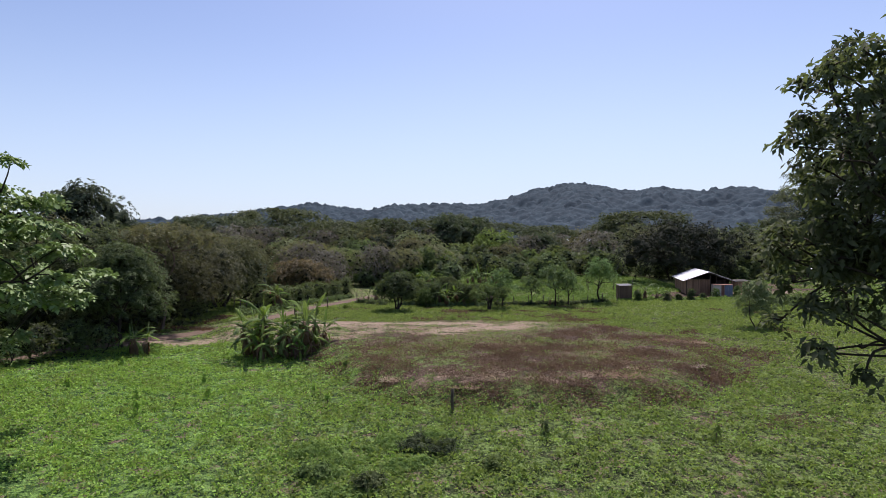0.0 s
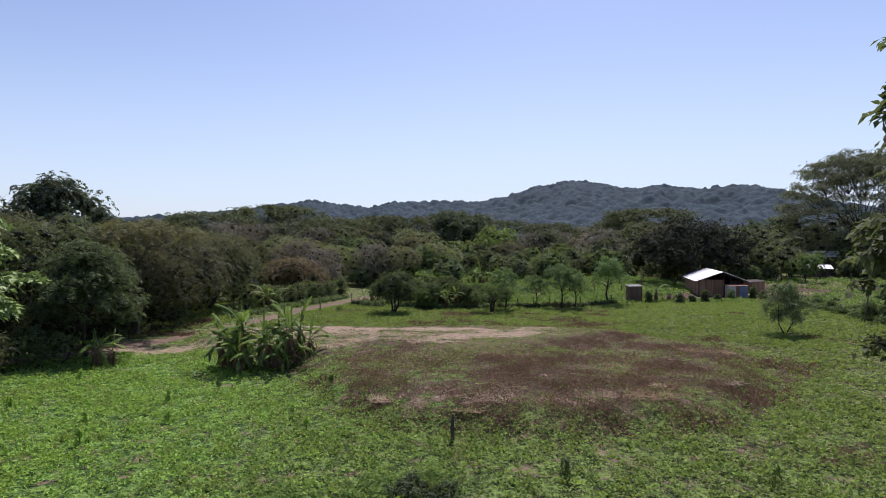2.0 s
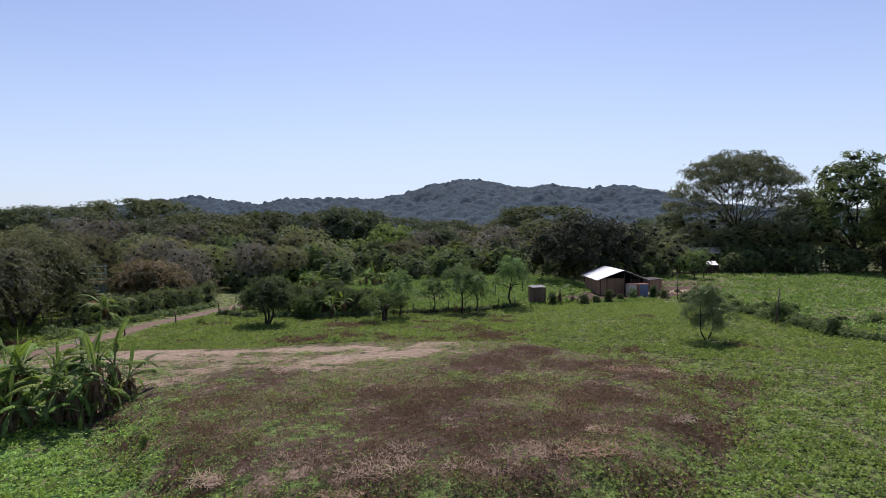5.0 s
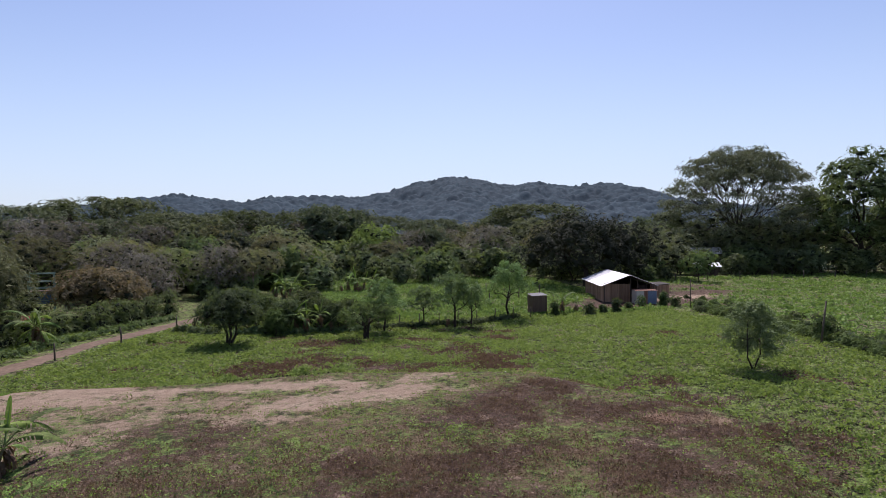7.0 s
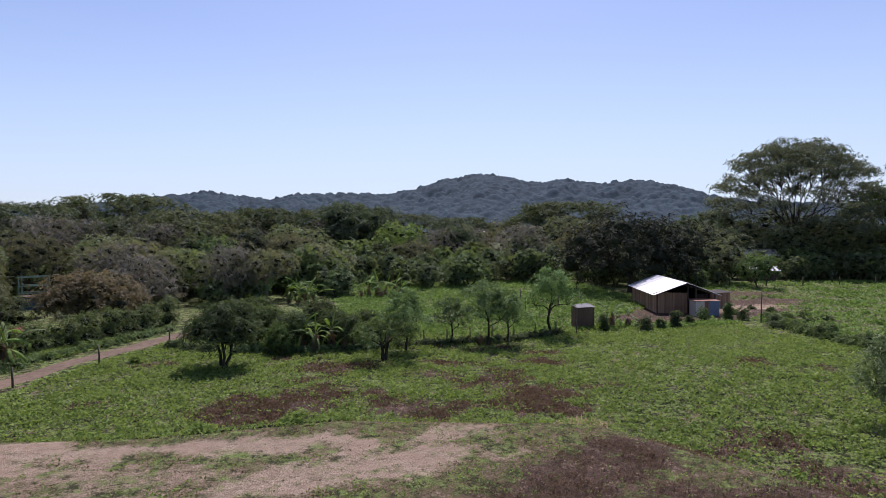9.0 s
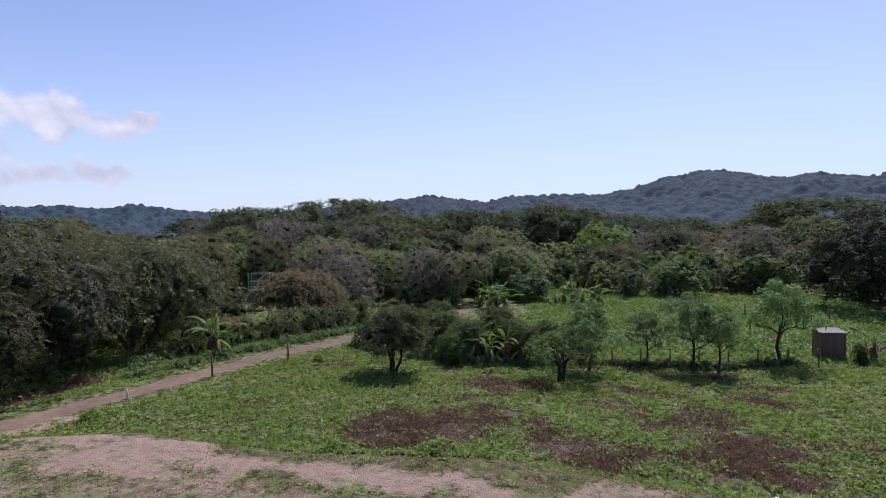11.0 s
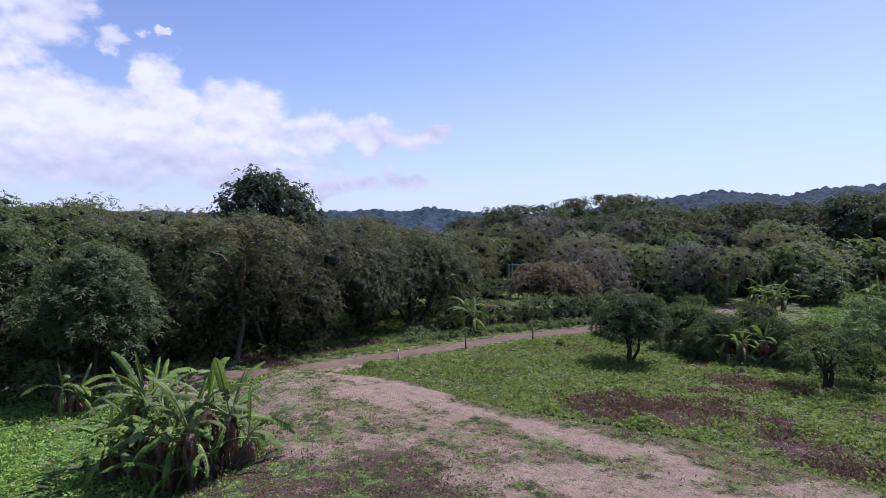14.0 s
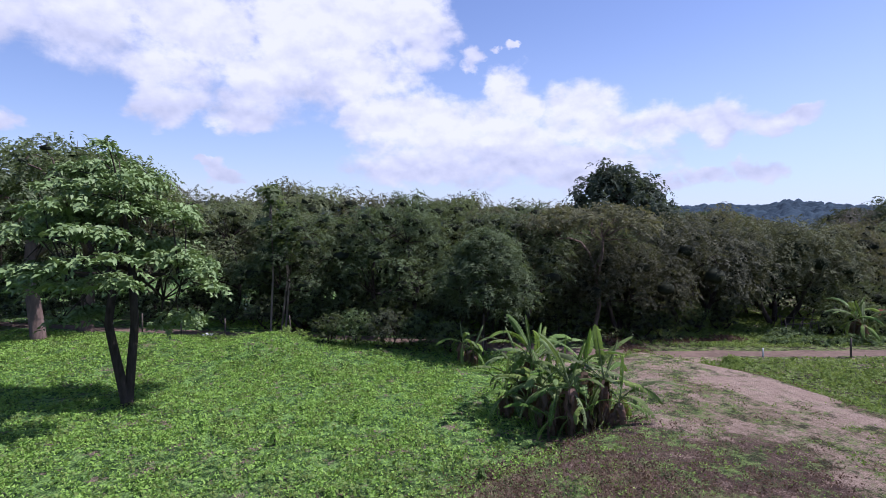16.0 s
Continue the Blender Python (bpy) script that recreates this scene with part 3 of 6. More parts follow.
def make_ground():
    xs, ys = ticks(-40, 50, 0.5, 4200), ticks(8, 92, 0.5, 4200)
    gx, gy = np.meshgrid(xs, ys)
    z = land(gx, gy)
    nx, ny = len(xs), len(ys)
    verts = np.stack([gx, gy, z], -1).reshape(-1, 3)
    i = np.arange(nx * ny).reshape(ny, nx)
    faces = np.stack([i[:-1, :-1], i[:-1, 1:], i[1:, 1:], i[1:, :-1]], -1).reshape(-1, 4)
    me = bpy.data.meshes.new("ground")
    me.from_pydata(verts.tolist(), [], faces.tolist())
    x, y = gx.ravel(), gy.ravel()
    for nm, val in (("worn_shade", spots(x, y, BROWN, 2.2)), ("bare", spots(x, y, SAND, 2.0, 11)), ("dry", smooth(-2.5, 1.5, inside(x, y, PAD)) * smooth(-22, -8, x)), ("lush", (0.25 + 0.75 * smooth(6, -13, x)) * smooth(44, 32, y + 0.3 * x))):
        at = me.attributes.new(nm, "FLOAT", "POINT")
        at.data.foreach_set("value", val.astype(np.float32))
    me.polygons.foreach_set("use_smooth", [True] * len(me.polygons))
    m, nt, bsdf, out = mat_nodes("field")
    def attr(nm):
        n = nt.nodes.new("ShaderNodeAttribute")
        n.attribute_name = nm
        return n.outputs["Fac"]
    tc = nt.nodes.new("ShaderNodeTexCoord")
    o = tc.outputs["Object"]
    cells = nt.nodes.new("ShaderNodeTexVoronoi")
    cells.inputs["Scale"].default_value = 15.0
    cells.inputs["Randomness"].default_value = 1.0
    nt.links.new(o, cells.inputs["Vector"])
    tone = nt.nodes.new("ShaderNodeSeparateColor")
    nt.links.new(cells.outputs["Color"], tone.inputs[0])
    gap = deg_math(nt, "SUBTRACT", 1.0, deg_math(nt, "MULTIPLY", cells.outputs["Distance"], 1.15))
    fine = noise_fac(nt, 9.0, 9.0, 0.75, 0.36, 0.64, o)
    fine = deg_math(nt, "ADD", deg_math(nt, "MULTIPLY", fine, 0.45), deg_math(nt, "MULTIPLY", deg_math(nt, "MULTIPLY", tone.outputs[0], gap), 0.75))
    lumps = noise_fac(nt, 2.4, 10.0, 0.78, 0.41, 0.59, o)
    grit = noise_fac(nt, 14.0, 10.0, 0.8, 0.38, 0.62, o)
    crust = noise_fac(nt, 2.6, 8.0, 0.7, 0.40, 0.60, o)
    soil = deg_math(nt, "ADD", deg_math(nt, "MULTIPLY", grit, 0.6), deg_math(nt, "MULTIPLY", crust, 0.4))
    mid = noise_fac(nt, 1.1, 5.0, 0.65, 0.32, 0.68, o)
    big = noise_fac(nt, 0.16, 4.0, 0.6, 0.35, 0.65, o)
    leafy = deg_math(nt, "ADD", deg_math(nt, "MULTIPLY", lumps, 0.65), deg_math(nt, "MULTIPLY", fine, 0.35))
    crisp = nt.nodes.new("ShaderNodeMapRange")
    crisp.inputs[1].default_value, crisp.inputs[2].default_value = 0.3, 0.72
    nt.links.new(leafy, crisp.inputs[0])
    leafy = crisp.outputs[0]
    grass = mix_col(nt, leafy, (0.030, 0.036, 0.013), (0.170, 0.240, 0.068))
    grass = mix_col(nt, deg_math(nt, "MULTIPLY", big, 0.25), grass, mix_col(nt, leafy, (0.060, 0.042, 0.030), (0.140, 0.140, 0.064)))
    grass = mix_col(nt, deg_math(nt, "MULTIPLY", attr("lush"), 0.75), grass, mix_col(nt, leafy, (0.036, 0.100, 0.020), (0.190, 0.370, 0.085)))
    tan = mix_col(nt, soil, (0.040, 0.034, 0.016), (0.180, 0.140, 0.078))
    brown = mix_col(nt, soil, (0.026, 0.015, 0.013), (0.120, 0.076, 0.060))
    brown = mix_col(nt, deg_math(nt, "MULTIPLY", mid, 0.25), brown, (0.080, 0.060, 0.034))
    sand = mix_col(nt, soil, (0.215, 0.160, 0.118), (0.440, 0.345, 0.265))
    sand = mix_col(nt, deg_math(nt, "MULTIPLY", mid, 0.4), sand, (0.22, 0.155, 0.105))
    def edge(mask, soft, gain):
        s = deg_math(nt, "ADD", mask, deg_math(nt, "MULTIPLY", deg_math(nt, "SUBTRACT", soil, 0.5), gain))
        s = deg_math(nt, "ADD", s, deg_math(nt, "MULTIPLY", deg_math(nt, "SUBTRACT", mid, 0.5), gain * 0.8))
        r = nt.nodes.new("ShaderNodeMapRange")
        r.inputs[1].default_value, r.inputs[2].default_value = 0.5 - soft, 0.5 + soft
        nt.links.new(s, r.inputs[0])
        return r.outputs[0]
    col = mix_col(nt, edge(deg_math(nt, "MULTIPLY", attr("dry"), 0.56), 0.15, 1.2), grass, tan)
    col = mix_col(nt, edge(deg_math(nt, "ADD", 0.13, deg_math(nt, "MULTIPLY", attr("worn_shade"), 0.8)), 0.13, 1.05), col, brown)
    col = mix_col(nt, edge(attr("bare"), 0.30, 1.0), col, sand)
    nt.links.new(col, bsdf.inputs["Base Color"])
    bsdf.inputs["Roughness"].default_value = 0.95
    bsdf.inputs["Specular IOR Level"].default_value = 0.15
    add_bump(nt, bsdf, deg_math(nt, "ADD", deg_math(nt, "ADD", fine, grit), deg_math(nt, "MULTIPLY", lumps, 1.5)), 0.7, 0.08)
    me.materials.append(m)
    tagged(new("ground", me), "green weedy field with dried brown patches and bare sandy soil", "ground", kind="structure")


make_ground()


def make_road():
    pts = []
    for (ax, ay), (bx, by) in zip(ROAD, ROAD[1:]):
        n = max(2, int(math.hypot(bx - ax, by - ay) / 0.6))
        pts += [(ax + (bx - ax) * k / n, ay + (by - ay) * k / n) for k in range(n)]
    p = np.array(pts)
    for _ in range(12):
        p[1:-1] = (p[:-2] + p[1:-1] * 2 + p[2:]) / 4
    d = unit(np.gradient(p, axis=0))
    nrm = np.stack([-d[:, 1], d[:, 0]], -1)
    rows, cols = len(p), 7
    verts, faces = [], []
    for k in range(rows):
        for c in range(cols):
            u = c / (cols - 1) * 2 - 1
            wide = 0.88 + 0.35 * (float(value_noise(k * 0.35, 3.0 if u < 0 else 9.0, 2)) - 0.5)
            q = p[k] + nrm[k] * u * wide
            verts.append((q[0], q[1], h(*q) + 0.035 - 0.05 * (abs(u) > 0.99) - 0.03 * math.exp(-((abs(u) - 0.5) / 0.18) ** 2)))
    for k in range(rows - 1):
        for c in range(cols - 1):
            a = k * cols + c
            faces.append((a, a + 1, a + cols + 1, a + cols))
    b = Build()
    b.add(verts, faces)
    tagged(part("road", b, plain_mat("road_dirt", (0.088, 0.064, 0.049), (0.200, 0.148, 0.112), 3.0, 0.95, 0.5)), "narrow reddish dirt road along the field", "road", kind="structure")


make_road()


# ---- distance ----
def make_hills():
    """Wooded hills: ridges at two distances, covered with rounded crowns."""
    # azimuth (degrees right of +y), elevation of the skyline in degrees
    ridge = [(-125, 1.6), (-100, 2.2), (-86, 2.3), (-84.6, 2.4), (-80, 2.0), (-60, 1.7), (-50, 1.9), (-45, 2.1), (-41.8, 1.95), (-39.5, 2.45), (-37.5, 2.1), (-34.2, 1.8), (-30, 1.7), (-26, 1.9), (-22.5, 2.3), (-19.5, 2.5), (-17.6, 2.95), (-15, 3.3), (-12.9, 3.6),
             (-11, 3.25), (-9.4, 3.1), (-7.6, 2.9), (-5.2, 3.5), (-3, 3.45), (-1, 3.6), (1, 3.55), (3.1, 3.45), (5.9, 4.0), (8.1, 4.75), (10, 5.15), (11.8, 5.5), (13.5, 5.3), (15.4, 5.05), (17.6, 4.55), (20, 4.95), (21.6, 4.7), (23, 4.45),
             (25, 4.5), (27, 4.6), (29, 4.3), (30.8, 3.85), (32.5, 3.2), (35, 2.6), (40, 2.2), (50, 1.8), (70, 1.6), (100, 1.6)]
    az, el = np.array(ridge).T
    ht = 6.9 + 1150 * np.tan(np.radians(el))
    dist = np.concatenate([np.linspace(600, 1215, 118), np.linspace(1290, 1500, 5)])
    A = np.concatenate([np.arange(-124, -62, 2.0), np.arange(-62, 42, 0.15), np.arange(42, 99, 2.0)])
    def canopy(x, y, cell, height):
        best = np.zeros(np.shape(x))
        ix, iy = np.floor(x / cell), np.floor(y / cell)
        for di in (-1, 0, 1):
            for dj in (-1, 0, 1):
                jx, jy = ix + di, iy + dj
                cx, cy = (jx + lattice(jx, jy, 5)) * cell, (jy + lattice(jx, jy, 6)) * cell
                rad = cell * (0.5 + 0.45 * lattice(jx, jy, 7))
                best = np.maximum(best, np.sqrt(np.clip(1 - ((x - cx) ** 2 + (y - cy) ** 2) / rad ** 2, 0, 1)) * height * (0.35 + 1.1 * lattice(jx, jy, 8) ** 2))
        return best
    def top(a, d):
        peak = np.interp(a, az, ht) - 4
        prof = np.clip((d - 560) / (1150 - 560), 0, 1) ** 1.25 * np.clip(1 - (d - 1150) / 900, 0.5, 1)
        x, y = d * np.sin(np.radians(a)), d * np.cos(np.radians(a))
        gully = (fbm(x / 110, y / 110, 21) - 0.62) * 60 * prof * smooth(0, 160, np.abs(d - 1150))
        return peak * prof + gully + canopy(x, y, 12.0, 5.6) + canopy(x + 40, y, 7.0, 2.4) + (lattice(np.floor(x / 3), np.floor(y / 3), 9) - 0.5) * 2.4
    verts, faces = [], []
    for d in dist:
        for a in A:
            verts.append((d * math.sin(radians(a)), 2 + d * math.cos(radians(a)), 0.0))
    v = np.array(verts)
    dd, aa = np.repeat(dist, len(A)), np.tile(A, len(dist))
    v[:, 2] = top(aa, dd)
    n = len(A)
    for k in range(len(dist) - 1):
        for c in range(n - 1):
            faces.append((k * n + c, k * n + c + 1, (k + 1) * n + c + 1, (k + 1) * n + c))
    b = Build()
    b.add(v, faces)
    # blue haze of the distance is put into these base colours
    tagged(part("hill", b, plain_mat("hazy_hill_canopy", (0.008, 0.018, 0.029), (0.034, 0.059, 0.078), 0.16, 0.95, 0.0)), "distant low hills wooded all over", "hill", kind="structure")


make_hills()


# ---- trees ----
def forest(name, label, category, group, proto_args, spots_, seed, rising=None):
    """One tree of a kind, then copies of it, turned and scaled. Rows: x, y, scale."""
    r = np.random.default_rng(seed)
    first = None
    for x, y, s in spots_:
        s = s * (rising(y) if rising else 1.0)
        at = pose(x, y, h(x, y), 0, 0, float(r.uniform(0, 360))) @ Matrix.Diagonal((s * float(r.uniform(0.9, 1.12)), s * float(r.uniform(0.9, 1.12)), s, 1))
        if first is None:
            first = grow(name, label, category, seed, (0, 0, 0), group=group, **proto_args)
            first.matrix_basis = at
        else:
            copy = copy_thing(first, Matrix.Identity(4))
            copy.matrix_basis = at


def scatter(x0, x1, y0, y1, n, seed, keep=lambda x, y: True, gap=4.0, smin=0.8, smax=1.2):
    r, out = np.random.default_rng(seed), []
    for _ in range(n * 30):
        x, y = float(r.uniform(x0, x1)), float(r.uniform(y0, y1))
        if keep(x, y) and all(math.hypot(x - a, y - b) > gap for a, b, _ in out):
            out.append((x, y, float(r.uniform(smin, smax))))
            if len(out) == n:
                break
    return out


# the tree beside the field with flat tiers of broad leaves: sideways, toward the road, up, size of each pad
def tiered_clumps(r):
    pads = ((-0.2, 6.2, 1.0), (0.8, 6.4, 1.1), (1.9, 5.95, 1.0), (2.8, 5.4, 0.8), (3.5, 4.75, 0.5), (1.8, 3.5, 0.72), (1.1, 3.2, 0.45), (-4.1, 7.0, 0.8), (-2.8, 7.3, 1.0), (-1.2, 7.05, 1.0), (-5.0, 6.85, 0.7),
            (-2.1, 8.2, 1.0), (-0.8, 7.95, 1.0), (0.55, 8.05, 1.0), (1.7, 7.6, 0.8), (2.3, 7.5, 0.5), (-2.1, 9.3, 0.9), (-1.0, 9.5, 0.9), (0.1, 9.05, 0.9), (1.0, 9.05, 0.6), (-0.45, 9.9, 0.5), (-1.9, 3.6, 0.7), (-2.5, 3.4, 0.5), (-3.7, 5.5, 0.8), (-4.5, 5.3, 0.7), (-2.3, 5.5, 0.9))
    out = []
    for x, z, q in pads:
        deep = 0.75 * math.sqrt(max(0.3, 21 - x * x)) * (1.15 - 0.07 * z)
        out += [(x, r.uniform(-0.5, 0.3) * deep, z, q), (x * 0.8, r.uniform(0.3, 0.9) * deep, z + r.uniform(-0.4, 0.3), q)]
    out.append((0.3, -1.6, 10.1, 0.45))
    for y, z in ((-2.2, 8.5), (-2.9, 7.7), (-3.5, 6.7), (-4.1, 5.8), (-3.2, 5.0)):
        for x in (-1.5, 0.0, 1.3):
            out.append((x + r.uniform(-0.4, 0.4), y + 0.25 * abs(x), z + r.uniform(-0.25, 0.25), r.uniform(0.6, 0.9)))
    return out


grow("broadleaf_tree", "green broadleaf tree with flat tiers of foliage on the mown field", "tree", 42, (-16.1, 22.85, h(-16.1, 22.85)), rz=71.6, height=9.8, low=2.4, tri=False, leaves=21000, length=0.25, width=0.12,
     leaf=LEAF_BROAD, trunk=0.19, splay=0.1, stems=2, flat=0.26, up=0.85, core=0.0, fill=0.5, sub=3, fork=1.0, clumps=tiered_clumps(np.random.default_rng(41)), thick=0.5, twig=2.0)

# the large tree at the edge of the field, limbs reaching low over the grass
def overhang_clumps(r):
    # left of the trunk and up, in metres, from the outermost sprays inward
    rim = ((-4.25, 11.5, 0.55), (-4.3, 9.8, 0.55), (-4.1, 9.2, 0.5), (-3.7, 10.6, 0.7), (-2.95, 12.3, 0.6), (-2.5, 12.65, 0.5), (-3.2, 11.8, 0.75), (-2.4, 11.5, 0.8), (-1.9, 10.6, 0.8), (-2.8, 10.3, 0.8), (-3.4, 9.5, 0.7), (-2.2, 9.6, 0.8),
           (-3.5, 8.6, 0.5), (-2.8, 8.5, 0.8), (-2.1, 8.2, 0.8), (-3.7, 7.7, 0.75), (-4.55, 7.45, 0.5), (-4.7, 7.0, 0.5), (-3.95, 6.7, 0.7), (-3.1, 7.2, 0.8), (-4.8, 6.15, 0.42), (-4.3, 6.0, 0.6), (-4.95, 5.1, 0.4), (-4.8, 4.55, 0.36), (-3.8, 5.45, 0.5), (-3.1, 6.3, 0.7), (-2.2, 6.9, 0.8),
           (-4.1, 4.4, 0.3), (-3.8, 4.0, 0.26), (-4.5, 5.6, 0.45), (-3.3, 4.5, 0.26))
    out = [(x, r.uniform(-1.2, 1.2), z, q) for x, z, q in rim] + [(x + 0.4, r.choice((-1, 1)) * r.uniform(1.0, 2.4), z, q) for x, z, q in rim if z > 6]
    for k in range(14):
        out.append((r.uniform(-3.4, -0.6), r.uniform(-1.6, 1.6), r.uniform(5.6, 9.0), r.uniform(0.6, 0.95)))
    for k in range(26):
        a, z = r.uniform(0, 2 * math.pi), r.uniform(6.4, 12.4)
        q = 3.9 * math.sqrt(r.uniform(0.1, 1)) * (1.0 - 0.5 * max(0.0, (z - 10.8) / 2.4))
        out.append((abs(q * math.cos(a)) - 1.2, q * math.sin(a), z, r.uniform(0.6, 1.0)))
    return [(x, y, z, 0.82 * q) for x, y, z, q in out]


grow("overhanging_tree", "large dark broadleaf tree with limbs drooping over the grass", "tree", 57, (14.6, 17.2, h(14.6, 17.2)), height=13.0, low=3.0, tri=False, leaves=19000, length=0.25, width=0.115,
     leaf=LEAF_FOREST, trunk=0.36, stems=1, flat=0.7, up=0.5, core=0, fill=0.45, sub=3, clumps=overhang_clumps(np.random.default_rng(58)), fork=0.6, sag=0.2, thick=0.3, twig=1.9, per=8)

# single trees of the wood across the road
grow("tall_dark_tree", "tall dark tree with large leaves above the wood", "tree", 61, (-34.5, 58.4, h(-34.5, 58.4)), height=13.4, radius=5.3, low=3, nclump=46, size=1.3, shape=0.4, inner=0.65, leaves=16000, length=0.32, width=0.22,
     leaf=LEAF_DARK, trunk=0.3, flat=0.85)
grow("bushy_tree", "dense green tree with layered sprays at the roadside", "tree", 62, (-20.5, 39.9, h(-20.5, 39.9)), height=7.0, radius=3.0, low=0.8, nclump=44, size=0.9, leaves=22000, length=0.20, width=0.075,
     leaf=LEAF_SHRUB, trunk=0.13, flat=0.35, up=0.65, shape=0.9, inner=0.55)
grow("bare_limbed_tree", "tree with pale forked bare limbs among dark foliage", "tree", 63, (-21.6, 47.6, h(-21.6, 47.6)), height=8.6, radius=4.2, low=6.4, nclump=22, size=1.0, leaves=7000, length=0.22, width=0.11,
     leaf=LEAF_OLIVE, bark=BARK_MID, trunk=0.15, flat=0.5, up=0.6, core=0, fork=-1.25, sag=0.28, thick=0.6, sub=3)
DOME = dict(height=8.4, radius=5.4, low=0.9, nclump=38, size=1.7, leaves=36000, length=0.21, width=0.10, leaf=LEAF_DUSK, trunk=0.22, stems=3, flat=0.7, up=0.5, core=0.5)
forest("domed_tree", "wide domed grey-green tree with foliage down to the ground", "tree", "domed trees at the road", DOME, [(-24.6, 57.6, 1.0), (-24.4, 65.6, 0.98), (-31.5, 72, 1.0), (-23.3, 51.0, 0.8)], 64)
grow("red_leaved_tree", "low round tree with reddish brown leaves", "tree", 65, (-18.6, 79.5, h(-18.6, 79.5)), height=5.0, radius=3.3, low=0.8, nclump=22, size=1.2, leaves=11000, length=0.24, width=0.15, leaf=LEAF_RED, trunk=0.14, stems=3)
# slender pale stems with tufts of large leaves at the wood's edge, and a lone dome beyond the wood
for x, y, top in ((-28.9, 28.7, 9.0), (-29.6, 29.4, 7.6), (-28.7, 29.6, 6.8)):
    grow("slender_tree", "slender pale-stemmed tree with tufts of large light green leaves", "tree", int(top * 10), (x, y, h(x, y)), height=top, low=top - 0.5, leaves=330, length=0.5, width=0.22, leaf=LEAF_BRIGHT, bark=BARK_PALE, trunk=0.07, core=0, sub=0, fork=0.9, thick=0.5,
         clumps=[(0.0, 0.0, top, 0.5), (0.3, 0.2, top - 0.7, 0.4), (-0.3, -0.1, top - 1.2, 0.4), (0.1, -0.3, top - 2.0, 0.35)], flat=0.6, up=0.7, group="slender trees", twig=1.2)
grow("lone_dome_tree", "small dark round-topped tree rising over the wood", "tree", 69, (-100.3, 37.7, h(-100.3, 37.7)), height=13.0, radius=2.6, low=9.6, nclump=20, size=1.1, leaves=4500, length=0.3, width=0.16, leaf=LEAF_DARK, trunk=0.3, core=0.5, flat=0.6)
# big trunks of the tall pair beside the road
for k, (x, y, s) in enumerate(((-30.1, 15.7, 1.0), (-32.6, 17.6, 0.96))):
    grow("tall_feathery_tree", "tall tree with a pale thick trunk and a wide feathery crown", "tree", 66 + k, (x, y, h(x, y)), height=12.4 * s, radius=5.4, low=6.2, nclump=34, size=1.5, leaves=14000, length=0.26, width=0.13,
         leaf=LEAF_FOREST, bark=BARK_MID, trunk=0.42, flat=0.45, up=0.6, core=0.4, lean=-0.05 if k else 0.02, group="tall pair beside the road")

WOOD_A = dict(height=9.2, radius=3.9, low=0.3, nclump=44, size=1.25, leaves=19000, length=0.19, width=0.095, leaf=LEAF_FOREST, trunk=0.2, stems=2, flat=0.5, up=0.6)
wall_a = [(-30.2, 31.0, 0.95), (-27.4, 36.4, 1.0), (-24.7, 43.6, 0.98), (-33.5, 40, 1.1), (-31, 49, 1.0), (-36.5, 46, 1.1), (-25.0, 52.6, 0.8), (-38, 64, 1.0), (-40, 10, 1.05), (-44, 16, 1.15), (-38, 4, 1.0), (-48, 8, 1.15), (-36.5, -2, 1.0), (-33, 61.5, 1.05)]
forest("roadside_tree", "dense dark green tree in the wood along the road", "tree", "roadside wood", WOOD_A, wall_a, 71)
forest("leafy_tree", "fresh green leafy tree in the wood along the road", "tree", "roadside wood", dict(WOOD_A, leaf=LEAF_WOOD), [(-34.5, 26, 1.0), (-39, 33, 1.15), (-41, 24, 1.12), (-35.5, 30, 0.95)], 73)
WOOD_B = dict(height=9.5, radius=4.2, low=0.5, nclump=36, size=1.3, leaves=16000, length=0.19, width=0.09, leaf=LEAF_OLIVE, trunk=0.2, stems=2, flat=0.6)
wall_b = [(-37, 20.5, 1.1), (-36.5, 37, 1.05), (-30.5, 45, 0.95), (-34, 53.5, 1.0), (-43, 46, 1.1), (-43, 58, 1.0), (-35, 66, 0.9), (-29, 79, 0.85), (-38, 77, 0.95), (-31.5, 97, 0.85), (-38, 92, 0.9), (-46, 30, 1.2), (-42, -4, 1.1), (-29.8, 64, 1.0)]
forest("olive_tree", "dusty olive-green tree in the wood", "tree", "roadside wood", WOOD_B, wall_b, 72)

# the wide wood beyond the field
keep_mid = lambda x, y: y > 96 - 0.35 * min(x + 20, 0) + (18 * smooth(-6, 12, x)) and not (34 < x < 120 and y < 122)
MID_A = dict(height=9.5, radius=5.6, low=0.2, nclump=34, size=1.8, sub=0, leaves=8600, length=0.30, width=0.16, leaf=LEAF_WOOD, trunk=0.24, core=0.5, flat=0.55, up=0.6)
forest("wood_tree", "rounded green tree in the wide wood", "tree", "wide wood", MID_A, scatter(-95, 75, 85, 200, 28, 81, keep_mid, 8.0, 0.6, 1.28), 82, lambda y: 0.86 + 0.24 * (y - 85) / 140)
MID_B = dict(height=9.0, radius=5.4, low=0.2, nclump=30, size=1.7, sub=0, leaves=8000, length=0.30, width=0.16, leaf=LEAF_OLIVE, trunk=0.24, core=0.5, flat=0.55)
forest("wood_tree_olive", "olive-grey tree in the wide wood", "tree", "wide wood", MID_B, scatter(-95, 75, 85, 200, 26, 83, keep_mid, 8.0, 0.6, 1.28), 84, lambda y: 0.86 + 0.24 * (y - 85) / 140)
